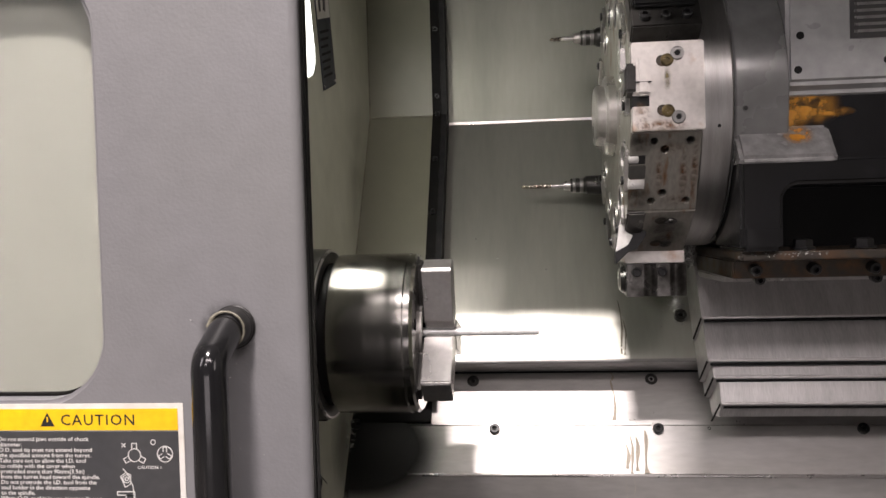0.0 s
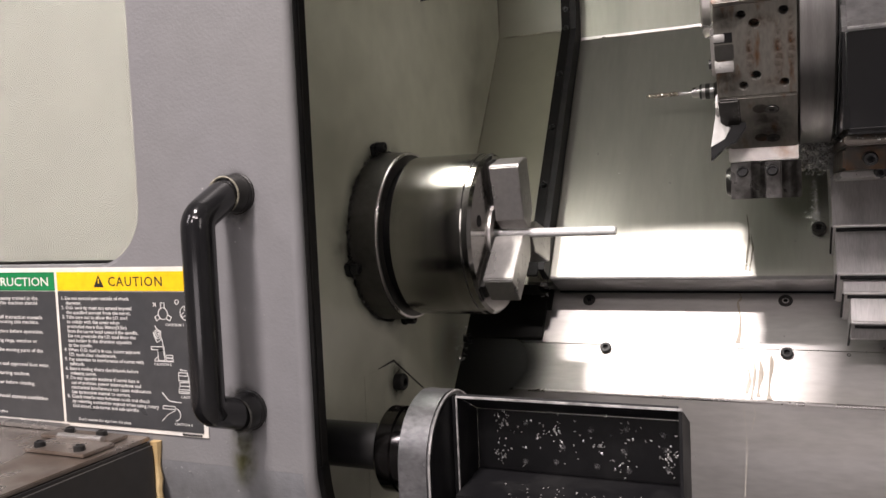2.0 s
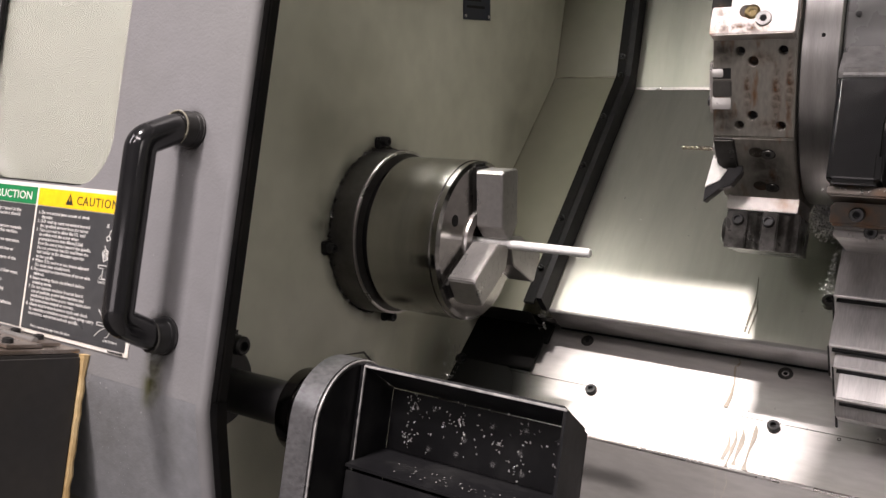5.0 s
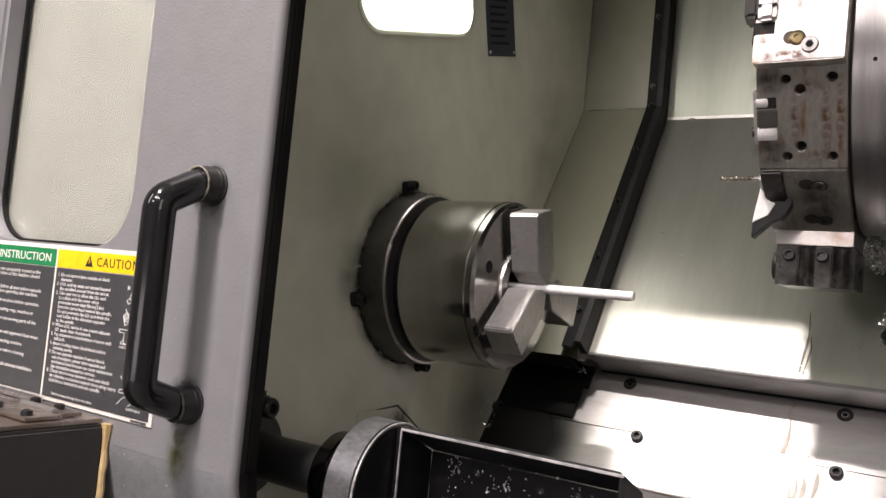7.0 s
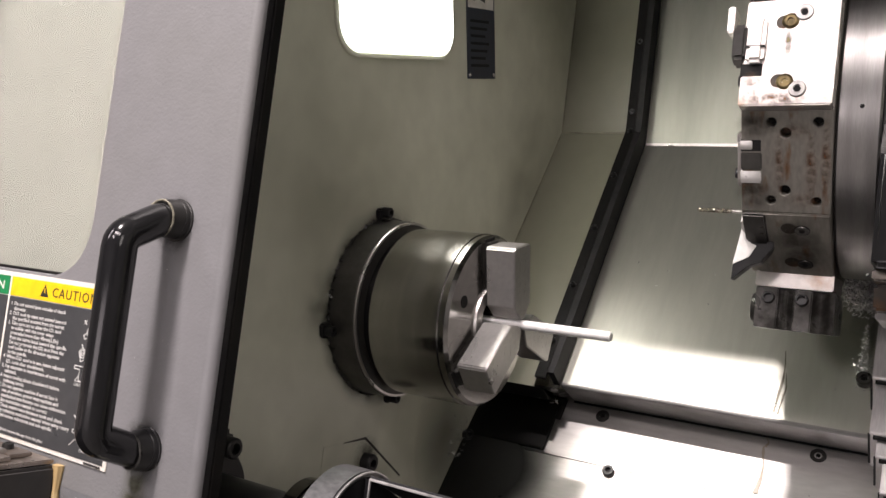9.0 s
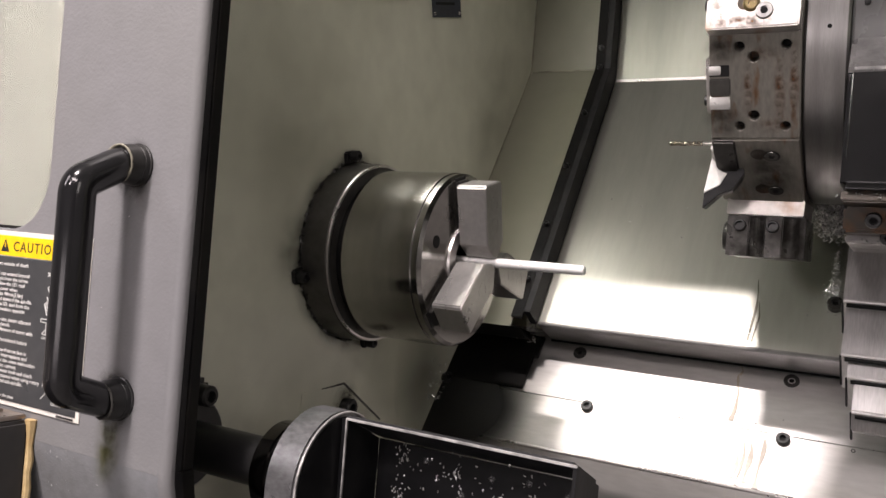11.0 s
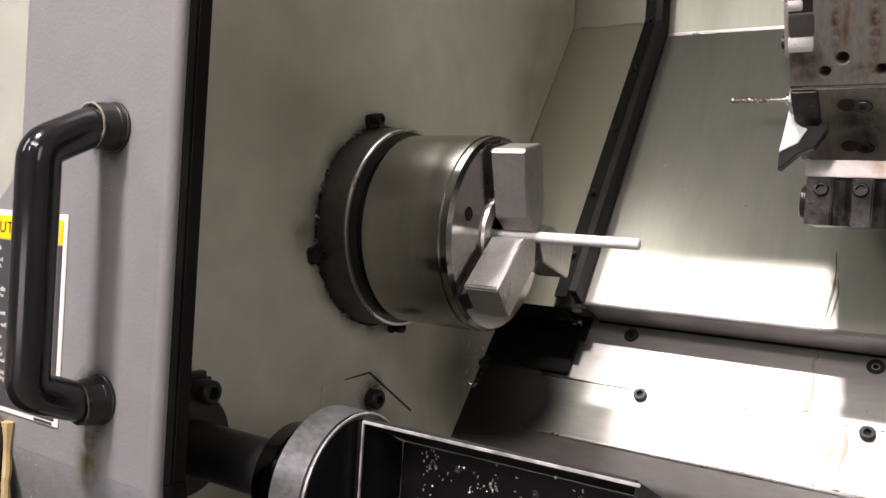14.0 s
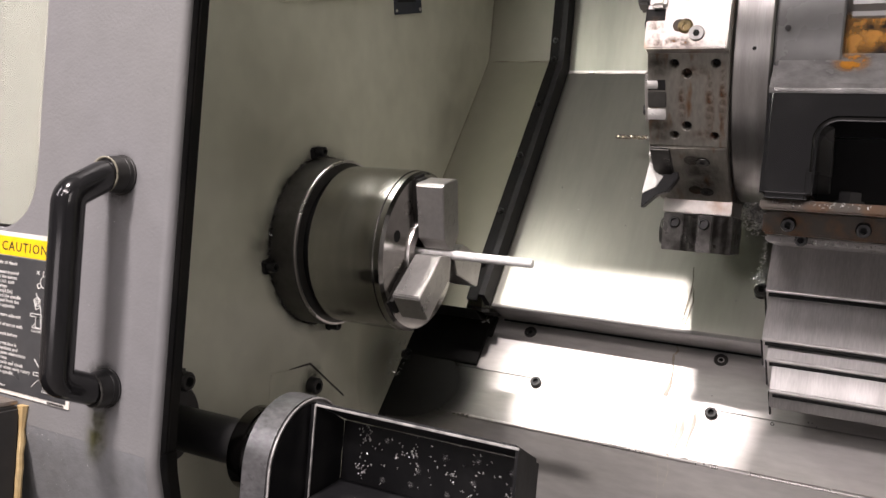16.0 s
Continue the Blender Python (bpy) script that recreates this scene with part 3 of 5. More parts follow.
part("rubber_lip", join(box(0.1070, 0.1172, -0.3578, -0.3455, 0.712, 1.88, 0.001),
                        prism([(-0.3578, 0.7118), (-0.3543, 0.690), (-0.2823, 0.42), (-0.2700, 0.42), (-0.3420, 0.690), (-0.3455, 0.7118)], 0.1070, 0.1172, 0.0)), RUBBER, door, "black rubber door lip")
solid("headstock_cover", box(-1.0, -0.022, -0.3385, -0.325, 0.15, 1.70, 0.002), BACKING, "pale grey-green headstock cover behind the door glass", "machine cover", "structure")

# handle
handle = thing("door_handle", "glossy black plastic pull handle bolted on the grey door", "handle")
HX, HY = 0.0530, -0.375
zt, zb, out = 0.966, 0.7655, -0.431


def blend_path(points, radius, n=6):
    pts = [Vector(p) for p in points]
    line = [pts[0]]
    for a, b, c in zip(pts, pts[1:], pts[2:]):
        u, v = (a - b).normalized(), (c - b).normalized()
        for k in range(n + 1):
            t = k / n
            line.append((1 - t) ** 2 * (b + u * radius) + 2 * t * (1 - t) * b + t * t * (b + v * radius))
    return line + [pts[-1]]


BX = 0.0520
grip = blend_path([(HX, HY - 0.004, zt), (HX - 0.001, HY - 0.016, zt), (BX, out, zt - 0.021), (BX, out, zb + 0.014), (HX - 0.001, HY - 0.016, zb), (HX, HY - 0.004, zb)], 0.010, 7)
part("grip", pipe(grip, 0.0145, 24), HANDLE, handle)
for z in (zt, zb):
    cone = [(0, 0), (0, 0.0190), (0.0016, 0.0190), (0.0022, 0.0180), (0.0060, 0.0177), (0.0066, 0.0172), (0.0072, 0.0177), (0.0125, 0.0172), (0.0150, 0.0164), (0.0182, 0.0156)]
    foot = part("collar", turned(cone + [(0.0182, 0)], 32, towards((HX, HY, z), (0, -1, 0))), BLACK, handle, "black plastic collar with a groove")
    g = random.Random(int(z * 1000))
    seam = [(HX + 0.0154 * math.cos(2 * math.pi * k / 28), HY - 0.0190 - 0.0022 * math.sin(4.4 * k / 28 + 1) * math.sin(math.pi * k / 28) + g.uniform(-0.0004, 0.0004), z + 0.0154 * math.sin(2 * math.pi * k / 28)) for k in range(29)]
    part("sealant_ring", pipe(seam, 0.0012, 8, lambda i: 0.0005 + 0.0006 * abs(math.sin(i * 1.3)) + 0.0012 * math.exp(-((i - 12) / 2.2) ** 2)), RIM_CREAM if z == zt else FLANGE, foot, "smeared ring of sealant")

# warning label on the door
sign = thing("warning_label", "charcoal safety and caution label with green and yellow headings", "label")
LX0, LX1, LZ0, LZ1 = -0.535, 0.0045, 0.735, 0.900
LY = -0.375
part("backing", box(LX0, LX1, LY - 0.0012, LY, LZ0, LZ1, 0.0003), LABEL_WHITE, sign, "white label border")
for x0, x1, head_mat, field_mat in ((-0.530, -0.3625, LABEL_GREEN, LABEL_DARK), (-0.3585, -0.1815, LABEL_GREEN, LABEL_DARK), (-0.1775, -0.0005, LABEL_YELLOW, LABEL_DARK)):
    part("heading", box(x0, x1, LY - 0.0018, LY - 0.0012, 0.8765, 0.8955, 0), head_mat, sign, "coloured heading strip")
    part("field", box(x0, x1, LY - 0.0018, LY - 0.0012, 0.7395, 0.8755, 0), field_mat, sign, "charcoal text field")
FACE = LY - 0.0019


def on_sign(x, z):
    return pose(x, FACE, z, 90, 0, 0)


writing("heading_text", "CAUTION", 0.0135, on_sign(-0.1080, 0.8812), INK, sign, 0.068, 1.0, 1.16)
writing("heading_text", "SAFETY INSTRUCTION", 0.0130, on_sign(-0.3500, 0.8812), LABEL_WHITE, sign, 0.160)
bm = bmesh.new()
tri = [bm.verts.new((-0.1275 + dx, FACE, 0.8800 + dz)) for dx, dz in ((0, 0), (0.0135, 0), (0.00675, 0.0125))]
bm.faces.new(tri)
part("warning_triangle", bm, INK, sign, "black warning triangle")
part("warning_mark", box(-0.1214, -0.1200, FACE - 0.0002, FACE - 0.0001, 0.8838, 0.8885, 0), LABEL_YELLOW, sign)
caution = """1. Do not extend jaws outside of chuck
    diameter.
2. O.D. tool tip must not extend beyond
    the specified amount from the turret.
3. Take care not to allow the I.D. tool
    to collide with the cover when
    protruded more than 90mm(3.5in)
    from the turret head toward the spindle.
    Do not protrude the I.D. tool from the
    tool holder in the direction opposite
    to the spindle.
4. When O.D. tool is in use, insure adjacent
    I.D. tools clear chuck/work.
5. Pay attention to interference of turret with
    tailstock.
6. Insure tooling clears chuck/work before
    indexing turret.
7. Do not operate machine if turret face is
    out of position, power interruptions and
    mechanical interference can cause mislocation
    See instruction manual to correct.
8. Check interference between tools and chuck
    by referring instruction manual when using rotary
    tool turret, sub-turret and sub-spindle."""
writing("caution_text", caution, 0.0052, on_sign(-0.1735, 0.8670), PRINT, sign, 0.120, 0.93)
writing("footnote_text", "Don't remove this sign from this place", 0.0042, on_sign(-0.160, 0.7425), PRINT, sign, 0.070)
safety = """1. Only personnel who are adequately trained in the
    safe and proper operation of this machine should
    attempt to utilize it.

2. Read, understand and follow all instruction manuals
    and warning labels before operating this machine.

3. All safety guards must be in place before operation.

4. Do not operate while wearing rings, watches or
    loose fitting clothing.
    Keep your hair away from the moving parts of the
    machine.

5. Always wear eye protection and approved foot wear.

6. Close sliding door before starting machine.

7. Turn off main circuit breaker before cleaning
    machine.

8. Only qualified personnel should attempt installation
    or repair."""
writing("safety_text", safety, 0.0056, on_sign(-0.3525, 0.8665), PRINT, sign, 0.156, 0.90)
writing("footnote_text", "Don't remove this sign from this place", 0.0042, on_sign(-0.338, 0.7440), PRINT, sign, 0.075)
# little line drawings beside the caution text


def stroke(points, w=0.0007):
    bms = []
    for (x0, z0), (x1, z1) in zip(points, points[1:]):
        d = Vector((x1 - x0, 0, z1 - z0))
        m = Matrix.Translation((x0, FACE - 0.0001, z0)) @ d.to_track_quat("X", "Y").to_matrix().to_4x4()
        bms.append(box(0, d.length, -w / 2, w / 2, -w / 2, w / 2, 0, m))
    return join(*bms)


def ring_points(cx, cz, r, n=12, a0=0, a1=360):
    return [(cx + r * math.cos(radians(a0 + (a1 - a0) * k / n)), cz + r * math.sin(radians(a0 + (a1 - a0) * k / n))) for k in range(n + 1)]


def drawing(lines):
    part("diagram", join(*[stroke(p) for p in lines]), PRINT, sign, "white line diagram")


def jaws(cx, cz, r0, r1, w=0.0022):
    """Three jaw outlines round a chuck drawn face on."""
    out = []
    for a in (90, 210, 330):
        u, v = (math.cos(radians(a)), math.sin(radians(a))), (-math.sin(radians(a)), math.cos(radians(a)))
        out.append([(cx + u[0] * r + v[0] * k, cz + u[1] * r + v[1] * k) for r, k in ((r0, w), (r1, w), (r1, -w), (r0, -w))])
    return out


def outline(x0, x1, z0, z1):
    return [(x0, z0), (x1, z0), (x1, z1), (x0, z1), (x0, z0)]


drawing([ring_points(-0.0410, 0.8545, 0.0058)] + jaws(-0.0410, 0.8545, 0.0055, 0.0105) + [[(-0.0525, 0.8615), (-0.0490, 0.8650)], [(-0.0490, 0.8615), (-0.0525, 0.8650)]])
drawing([ring_points(-0.0130, 0.8555, 0.0070, 16)] + jaws(-0.0130, 0.8555, 0.0018, 0.0060, 0.0016) + [ring_points(-0.0235, 0.8660, 0.0022, 8)])
drawing([ring_points(-0.0490, 0.8335, 0.0036), ring_points(-0.0490, 0.8335, 0.0016, 8), [(-0.0545, 0.8355), (-0.0500, 0.8390), (-0.0450, 0.8370), (-0.0455, 0.8290), (-0.0505, 0.8260), (-0.0545, 0.8355)],
         [(-0.0520, 0.8425), (-0.0470, 0.8360), (-0.0435, 0.8270), (-0.0425, 0.8130)], outline(-0.0580, -0.0420, 0.8190, 0.8220), outline(-0.0500, -0.0420, 0.8085, 0.8190), [(-0.0500, 0.8130), (-0.0550, 0.8085)],
         outline(-0.0405, -0.0320, 0.8115, 0.8140), outline(-0.0405, -0.0320, 0.8085, 0.8110), [(-0.0545, 0.8078), (-0.0315, 0.8078)]])
drawing([outline(-0.0265, -0.0145, 0.7895, 0.7945), outline(-0.0255, -0.0070, 0.7845, 0.7880), outline(-0.0140, -0.0090, 0.7820, 0.7900), [(-0.0265, 0.7945), (-0.0265, 0.7975), (-0.0155, 0.7975), (-0.0155, 0.7945)],
         [(-0.0255, 0.7845), (-0.0275, 0.7790), (-0.0055, 0.7790), (-0.0070, 0.7845)], outline(-0.0270, -0.0120, 0.7775, 0.7810)])
drawing([[(-0.0480, 0.7770), (-0.0400, 0.7690)], outline(-0.0480, -0.0330, 0.7610, 0.7640), [(-0.0330, 0.7600), (-0.0420, 0.7560), (-0.0500, 0.7490)], ring_points(-0.0330, 0.7560, 0.0060, 10, -90, 90), [(-0.0400, 0.7690), (-0.0250, 0.7680)]])
for text, x, z in (("CAUTION 1", -0.0385, 0.8425), ("CAUTION 2", -0.0560, 0.8035), ("CAUTION 3", -0.0250, 0.7725), ("CAUTION 4", -0.0350, 0.7455)):
    writing("diagram_caption", text, 0.0036, on_sign(x, z), PRINT, sign, 0.0215)
writing("diagram_caption", "90mm", 0.0030, on_sign(-0.0250, 0.7990), PRINT, sign, 0.0090)
part("serial_bars", join(*[box(-0.026 + 0.003 * k, -0.0235 + 0.003 * k, FACE - 0.0002, FACE, 0.7362, 0.7382, 0) for k in range(8)]), BOXSIDE, sign)

# ---- box beside the door ----
chest = thing("side_box", "dark steel box with a worn metal top under the label", "metal box")
part("body", box(-0.75, -0.060, -0.80, -0.379, 0.02, 0.728, 0.003), BOXSIDE, chest, "dark painted box body")
part("lid", box(-0.752, -0.064, -0.802, -0.3795, 0.729, 0.733, 0.001), BOXTOP, chest, "worn bare steel lid")
part("back_rail", box(-0.75, -0.170, -0.392, -0.3785, 0.734, 0.7385, 0.001), BRIGHT, chest, "bright steel rail")
hinge = thing("lid_hinge", "rusty steel hinge plate with black screws on the box lid", "hinge")
part("leaf", box(-0.172, -0.080, -0.4145, -0.392, 0.734, 0.7375, 0.0006), BOXTOP, hinge)
part("leaf", box(-0.148, -0.072, -0.455, -0.4175, 0.734, 0.7375, 0.0006), BOXTOP, hinge)
part("knuckle", pipe([(-0.145, -0.416, 0.7385), (-0.088, -0.416, 0.7385)], 0.0035, 12), BRIGHT, hinge)
for x, y in ((-0.146, -0.402), (-0.104, -0.402), (-0.136, -0.446), (-0.086, -0.446)):
    part("screw", turned([(0, 0), (0, 0.0055), (0.0045, 0.0050), (0.0055, 0.003), (0.004, 0.0025), (0.004, 0)], 14, towards((x, y, 0.7375), (0, 0, 1))), BLACK, hinge)
bead = [(-0.0595 + 0.0008 * math.sin(9 * k) , -0.3770, 0.7285 - 0.0125 * k) for k in range(26)]
solid("sealant_bead", pipe(bead, 0.0034, 8, lambda i: 0.0030 + 0.0012 * abs(math.sin(i * 1.7)) + (0.003 if i == 0 else 0)), SEALANT, "yellowed sealant bead down the door beside the box", "sealant")

stain("door_oil_stain", pose(0.044, -0.3754, 0.722), (0.020, 0.045), (0.10, 0.10, 0.025), 0.75, "yellow-green oil stain below the handle's foot", 0.1, 70)
stain("door_grime", pose(0.046, -0.3756, 0.765), (0.030, 0.030), (0.03, 0.03, 0.02), 0.7, "dark grime round the handle's foot", 0.5, 120)
stain("door_grime", pose(0.048, -0.3756, 0.963), (0.030, 0.030), (0.03, 0.03, 0.025), 0.6, "dark grime round the handle's foot", 0.5, 120)

# ---- spindle, chuck and bar ----
AXIS = Matrix.Translation((0, AX_Y, AX_Z))
flange = thing("spindle_flange", "dark oily spindle flange bolted to the cream wall", "flange")
part("ring", turned([(0.001, 0.06), (0.001, 0.1155), (0.006, 0.1155), (0.038, 0.1145), (0.041, 0.1125), (0.041, 0.096), (0.026, 0.094)], 96, AXIS), FLANGE, flange)
part("rim", turned([(0.0395, 0.1140), (0.0418, 0.1132), (0.0418, 0.1105)], 96, AXIS), BRIGHT, flange, "thin worn bright rim")
part("nose", turned([(0.020, 0.094), (0.066, 0.094)], 96, AXIS), BLACK, flange, "black spindle nose in the gap")
for k in range(8):
    a = radians(20 + 45 * k)
    cap_screw("flange_screw", (0.0265, AX_Y + 0.1000 * math.cos(a), AX_Z + 0.1000 * math.sin(a)), (1, 0, 0), 0.0040, 0.005, group="screws in the flange gap")
for a in (16, 106, 196, 286):
    c = thing("flange_clamp", "small black clamp lug and screw at the flange's edge", "clamp", "clamps round the flange")
    c.matrix_basis = Matrix.Translation((0, AX_Y, AX_Z)) @ pose(0, 0, 0, a, 0, 0) @ pose(0, 0.1265, 0)
    part("lug", box(0.0005, 0.010, -0.010, 0.006, -0.009, 0.009, 0.002), BLACK, c)
    part("screw_head", turned([(0.010, 0), (0.010, 0.0070), (0.019, 0.0068), (0.020, 0.0055), (0.020, 0.0035), (0.015, 0.0030), (0.015, 0)], 18), BLACK, c)

chuck = thing("three_jaw_chuck", "turned steel three-jaw power chuck with blocky soft jaws", "chuck")
R = 0.1065
part("body", turned([(0.053, 0.06), (0.053, R - 0.004), (0.056, R), (0.057, R), (0.149, R), (0.150, R), (0.1515, R - 0.0010), (0.1520, R - 0.0010), (0.1585, R - 0.0010), (0.159, R - 0.001), (0.163, R - 0.005), (0.163, R - 0.006), (0.163, 0.030), (0.150, 0.028), (0.150, 0)], 128, AXIS), CHUCK, chuck)
part("bore_ring", turned([(0.1632, 0.044), (0.1665, 0.043), (0.1665, 0.029), (0.1632, 0.028)], 64, AXIS), BRIGHT, chuck)
for k, a in enumerate((105, 225, 345)):
    m = AXIS @ pose(0, 0, 0, a - 0, 0, 0)
    part("slot", box(0.1600, 0.1634, 0.022, R - 0.004, -0.0125, 0.0125, 0.0004, m), BLACK, chuck, "dark jaw guide slot")
    part("master_jaw", box(0.1625, 0.1685, 0.026, R - 0.008, -0.0115, 0.0115, 0.0008, m), DARKSTEEL, chuck)
    jaw = part("jaw", prism([(0.0065, -0.004), (0.0065, 0.004), (0.024, 0.0205), (0.094, 0.0215), (0.0965, 0.019), (0.0965, -0.019), (0.094, -0.0215), (0.024, -0.0205)], 0.1690, 0.2070, 0.0012, m), JAW, chuck, "ground steel soft jaw")
    for y in (0.046, 0.072):
        part("jaw_screw", turned([(0.2071, 0.0085), (0.1995, 0.0082), (0.1995, 0.004), (0.196, 0.0038), (0.196, 0)], 20, m @ pose(0, y, 0)), BLACK, jaw, "black recessed jaw screw")
    part("jaw_key", box(0.166, 0.170, 0.030, 0.088, -0.008, 0.008, 0.0005, m), DARKSTEEL, jaw)
for a in (45, 165, 285):
    m = AXIS @ pose(0, 0, 0, a, 0, 0) @ pose(0, 0.074, 0)
    part("face_hole", turned([(0.1634, 0.0075), (0.1634, 0)], 20, m), HOLE, chuck, "dark hole in the chuck face")
solid("bar_stock", turned([(0.120, 0), (0.120, 0.0058), (0.3165, 0.0058), (0.3180, 0.0046), (0.3180, 0)], 24, AXIS), BAR, "thin bright bar gripped in the chuck jaws", "bar stock")

# ---- fittings on the headstock wall ----
# the lamp and the plate sit square to the slanted bed, turned on the wall
SKEW = 16.3
light = thing("work_light", "bright square work light with rounded corners set in the cream wall", "work light")
light.matrix_basis = Matrix.Translation((0, -0.126, 1.2025)) @ pose(0, 0, 0, SKEW, 0, 0)
bm = plate_xz(rounded(0, 0.258, 0, 0.250, 0.036, 8), [], -0.006, -0.001)
bm.transform(pose(0, 0, 0, 0, 0, 90))
part("diffuser", bm, LAMP, light, "glowing white diffuser")
bm = plate_xz(rounded(-0.007, 0.265, -0.007, 0.257, 0.042, 8), [rounded(0, 0.258, 0, 0.250, 0.036, 8)], -0.004, -0.0005, 0.001)
bm.transform(pose(0, 0, 0, 0, 0, 90))
part("frame", bm, CREAM, light)

tag = thing("wall_plate", "dark slate information plate riveted to the cream wall", "plate")
tag.matrix_basis = Matrix.Translation((0, 0.176, 1.258)) @ pose(0, 0, 0, SKEW, 0, 0)


def wall_box(y0, y1, z0, z1, x0, x1):
    return box(x0, x1, y0, y1, z0, z1, 0.0002)


part("plate", wall_box(0, 0.088, 0, 0.210, 0.0005, 0.0018), LABEL_BLUE, tag)
part("pictogram_field", wall_box(0.004, 0.084, 0.105, 0.206, 0.0018, 0.0022), LABEL_WHITE, tag, "white pictogram field")
part("pictogram", join(wall_box(0.016, 0.028, 0.116, 0.17, 0.0022, 0.0025), box(0.0022, 0.0025, -0.007, 0.007, -0.03, 0.03, 0, Matrix.Translation((0, 0.056, 0.145)) @ pose(0, 0, 0, -14, 0, 0))), INK, tag, "black pictogram strokes")
for k in range(7):
    part("text_bar", wall_box(0.010, 0.068 - 0.006 * (k % 3), 0.084 - 0.011 * k, 0.088 - 0.011 * k, 0.0018, 0.0021), STRIP, tag)
for y in (0.006, 0.082):
    part("rivet", turned([(0.0018, 0.003), (0.0032, 0.002), (0.0036, 0)], 10, Matrix.Translation((0, y, 0.006))), BRIGHT, tag)

cover = thing("wall_cover_plate", "thin cream cover plate with an angled top on the headstock wall", "cover plate")
part("plate", prism([(-0.060, 0.726), (0.026, 0.728), (0.120, 0.668), (0.120, 0.50), (-0.060, 0.50)], 0.0004, 0.0012, 0), CREAM, cover)
part("gap", prism([(-0.020, 0.7265), (0.026, 0.7285), (0.027, 0.7315), (-0.020, 0.7280)], 0.0003, 0.0010), BOXSIDE, cover, "dark gap above the plate")
part("gap", prism([(0.027, 0.7315), (0.026, 0.7285), (0.120, 0.6685), (0.1215, 0.6705)], 0.0003, 0.0010), BOXSIDE, cover, "dark gap above the plate")
cap_screw("wall_screw", (0.0013, 0.031, 0.699), (1, 0, 0), 0.012, 0.014)
cap_screw("wall_screw", (0.004, 0.300, 0.712), (1, -0.5, 0.4), 0.009, 0.010)

# ---- parts catcher ----
catcher = thing("parts_catcher", "black parts-catcher tray on a round swing arm, strewn with chips", "parts catcher")
CY, CZ = -0.262, 0.703
CAT = Matrix.Translation((0, CY, CZ))
part("arm", turned([(0.0, 0), (0.0, 0.0235), (0.150, 0.0235), (0.150, 0)], 32, CAT), BLACK, catcher, "black round arm")
base = part("base", join(turned([(0.001, 0), (0.001, 0.046), (0.024, 0.046), (0.027, 0.043), (0.027, 0)], 40, CAT), box(0.001, 0.02, -0.03, 0.03, 0.02, 0.062, 0.006, CAT)), BLACK, catcher, "black mounting flange")
part("base_screw", turned([(0.0, 0), (0.0, 0.011), (0.016, 0.011), (0.018, 0.009), (0.018, 0.006), (0.010, 0.005), (0.010, 0)], 18, CAT @ pose(0.020, 0.012, 0.047)), BLACK, base)
part("collar", turned([(0.140, 0.02), (0.140, 0.040), (0.143, 0.043), (0.157, 0.043), (0.157, 0.0405), (0.160, 0.0405), (0.160, 0.043), (0.178, 0.043), (0.178, 0.02)], 96, CAT), COLLAR, catcher, "shiny dark turned collar with grooves")


def capsule(r, low, n=24):
    """An outline of (y, z): a round top of radius r and straight sides down to z = low."""
    return [(CY + r * math.cos(math.pi * k / n), CZ + r * math.sin(math.pi * k / n)) for k in range(n + 1)] + [(CY - r, low), (CY + r, low)]


part("side_plate", prism(capsule(0.0625, 0.47), 0.1770, 0.2085, 0.002), DISC, catcher, "scratched grey round-topped side plate")
part("side_face", prism(capsule(0.0575, 0.475), 0.2086, 0.2100, 0.0004), TRAY, catcher, "black inner face of the side plate")
rim = capsule(0.0612, 0.475)[:-1]
part("side_rim", pipe([(0.2092, y, z) for y, z in rim], 0.0011, 8), TRAYEDGE, catcher, "worn bright rim")
TY, TB = -0.266, -0.208
tray = part("tray", box(0.2155, 0.428, TB - 0.003, TB, 0.470, 0.7345, 0.0003), TRAY, catcher, "black sheet tray, open to the front")
part("hood", sheet([(TY, 0.7605), (TB, 0.7350)], 0.2155, 0.4249, -0.003), TRAY, tray)
part("floor", sheet([(TY - 0.012, 0.664), (TB - 0.0032, 0.6705)], 0.2157, 0.4248, -0.003), TRAY, tray)
part("skirt", box(0.2157, 0.4248, TY - 0.0105, TY - 0.0075, 0.47, 0.6605, 0.0003), TRAY, tray)
for x0, x1 in ((0.4251, 0.4280), (0.2105, 0.2153)):
    part("end_plate", prism([(TY, 0.7605), (TY, 0.47), (TB - 0.0032, 0.47), (TB - 0.0032, 0.7350)], x0, x1), TRAY, tray)
part("worn_edge", join(box(0.2150, 0.4285, TY - 0.0008, TY + 0.0012, 0.7592, 0.7614, 0.0003), box(0.2146, 0.2160, TY - 0.0006, TY + 0.0015, 0.50, 0.7600, 0.0002)), TRAYEDGE, tray, "paint-worn bright sheet edge")
part("weld_line", box(0.2180, 0.4240, TB - 0.0052, TB - 0.0031, 0.6708, 0.6722, 0), TRAYEDGE, tray, "bright scuffed fold")

g = random.Random(77)
for ix in range(5):
    for iz in range(3):
        if g.random() < 0.8:
            stain("tray_mark", pose(0.268 + 0.034 * ix + g.uniform(-0.005, 0.005), TB - 0.0036, 0.685 + 0.019 * iz + g.uniform(-0.003, 0.003)), (0.0042, 0.0042), (0.20, 0.20, 0.20), 0.8, "pale dried coolant spot on the black tray", 0.3, 500, 0.0, 0.5, (0.2, 0.6))

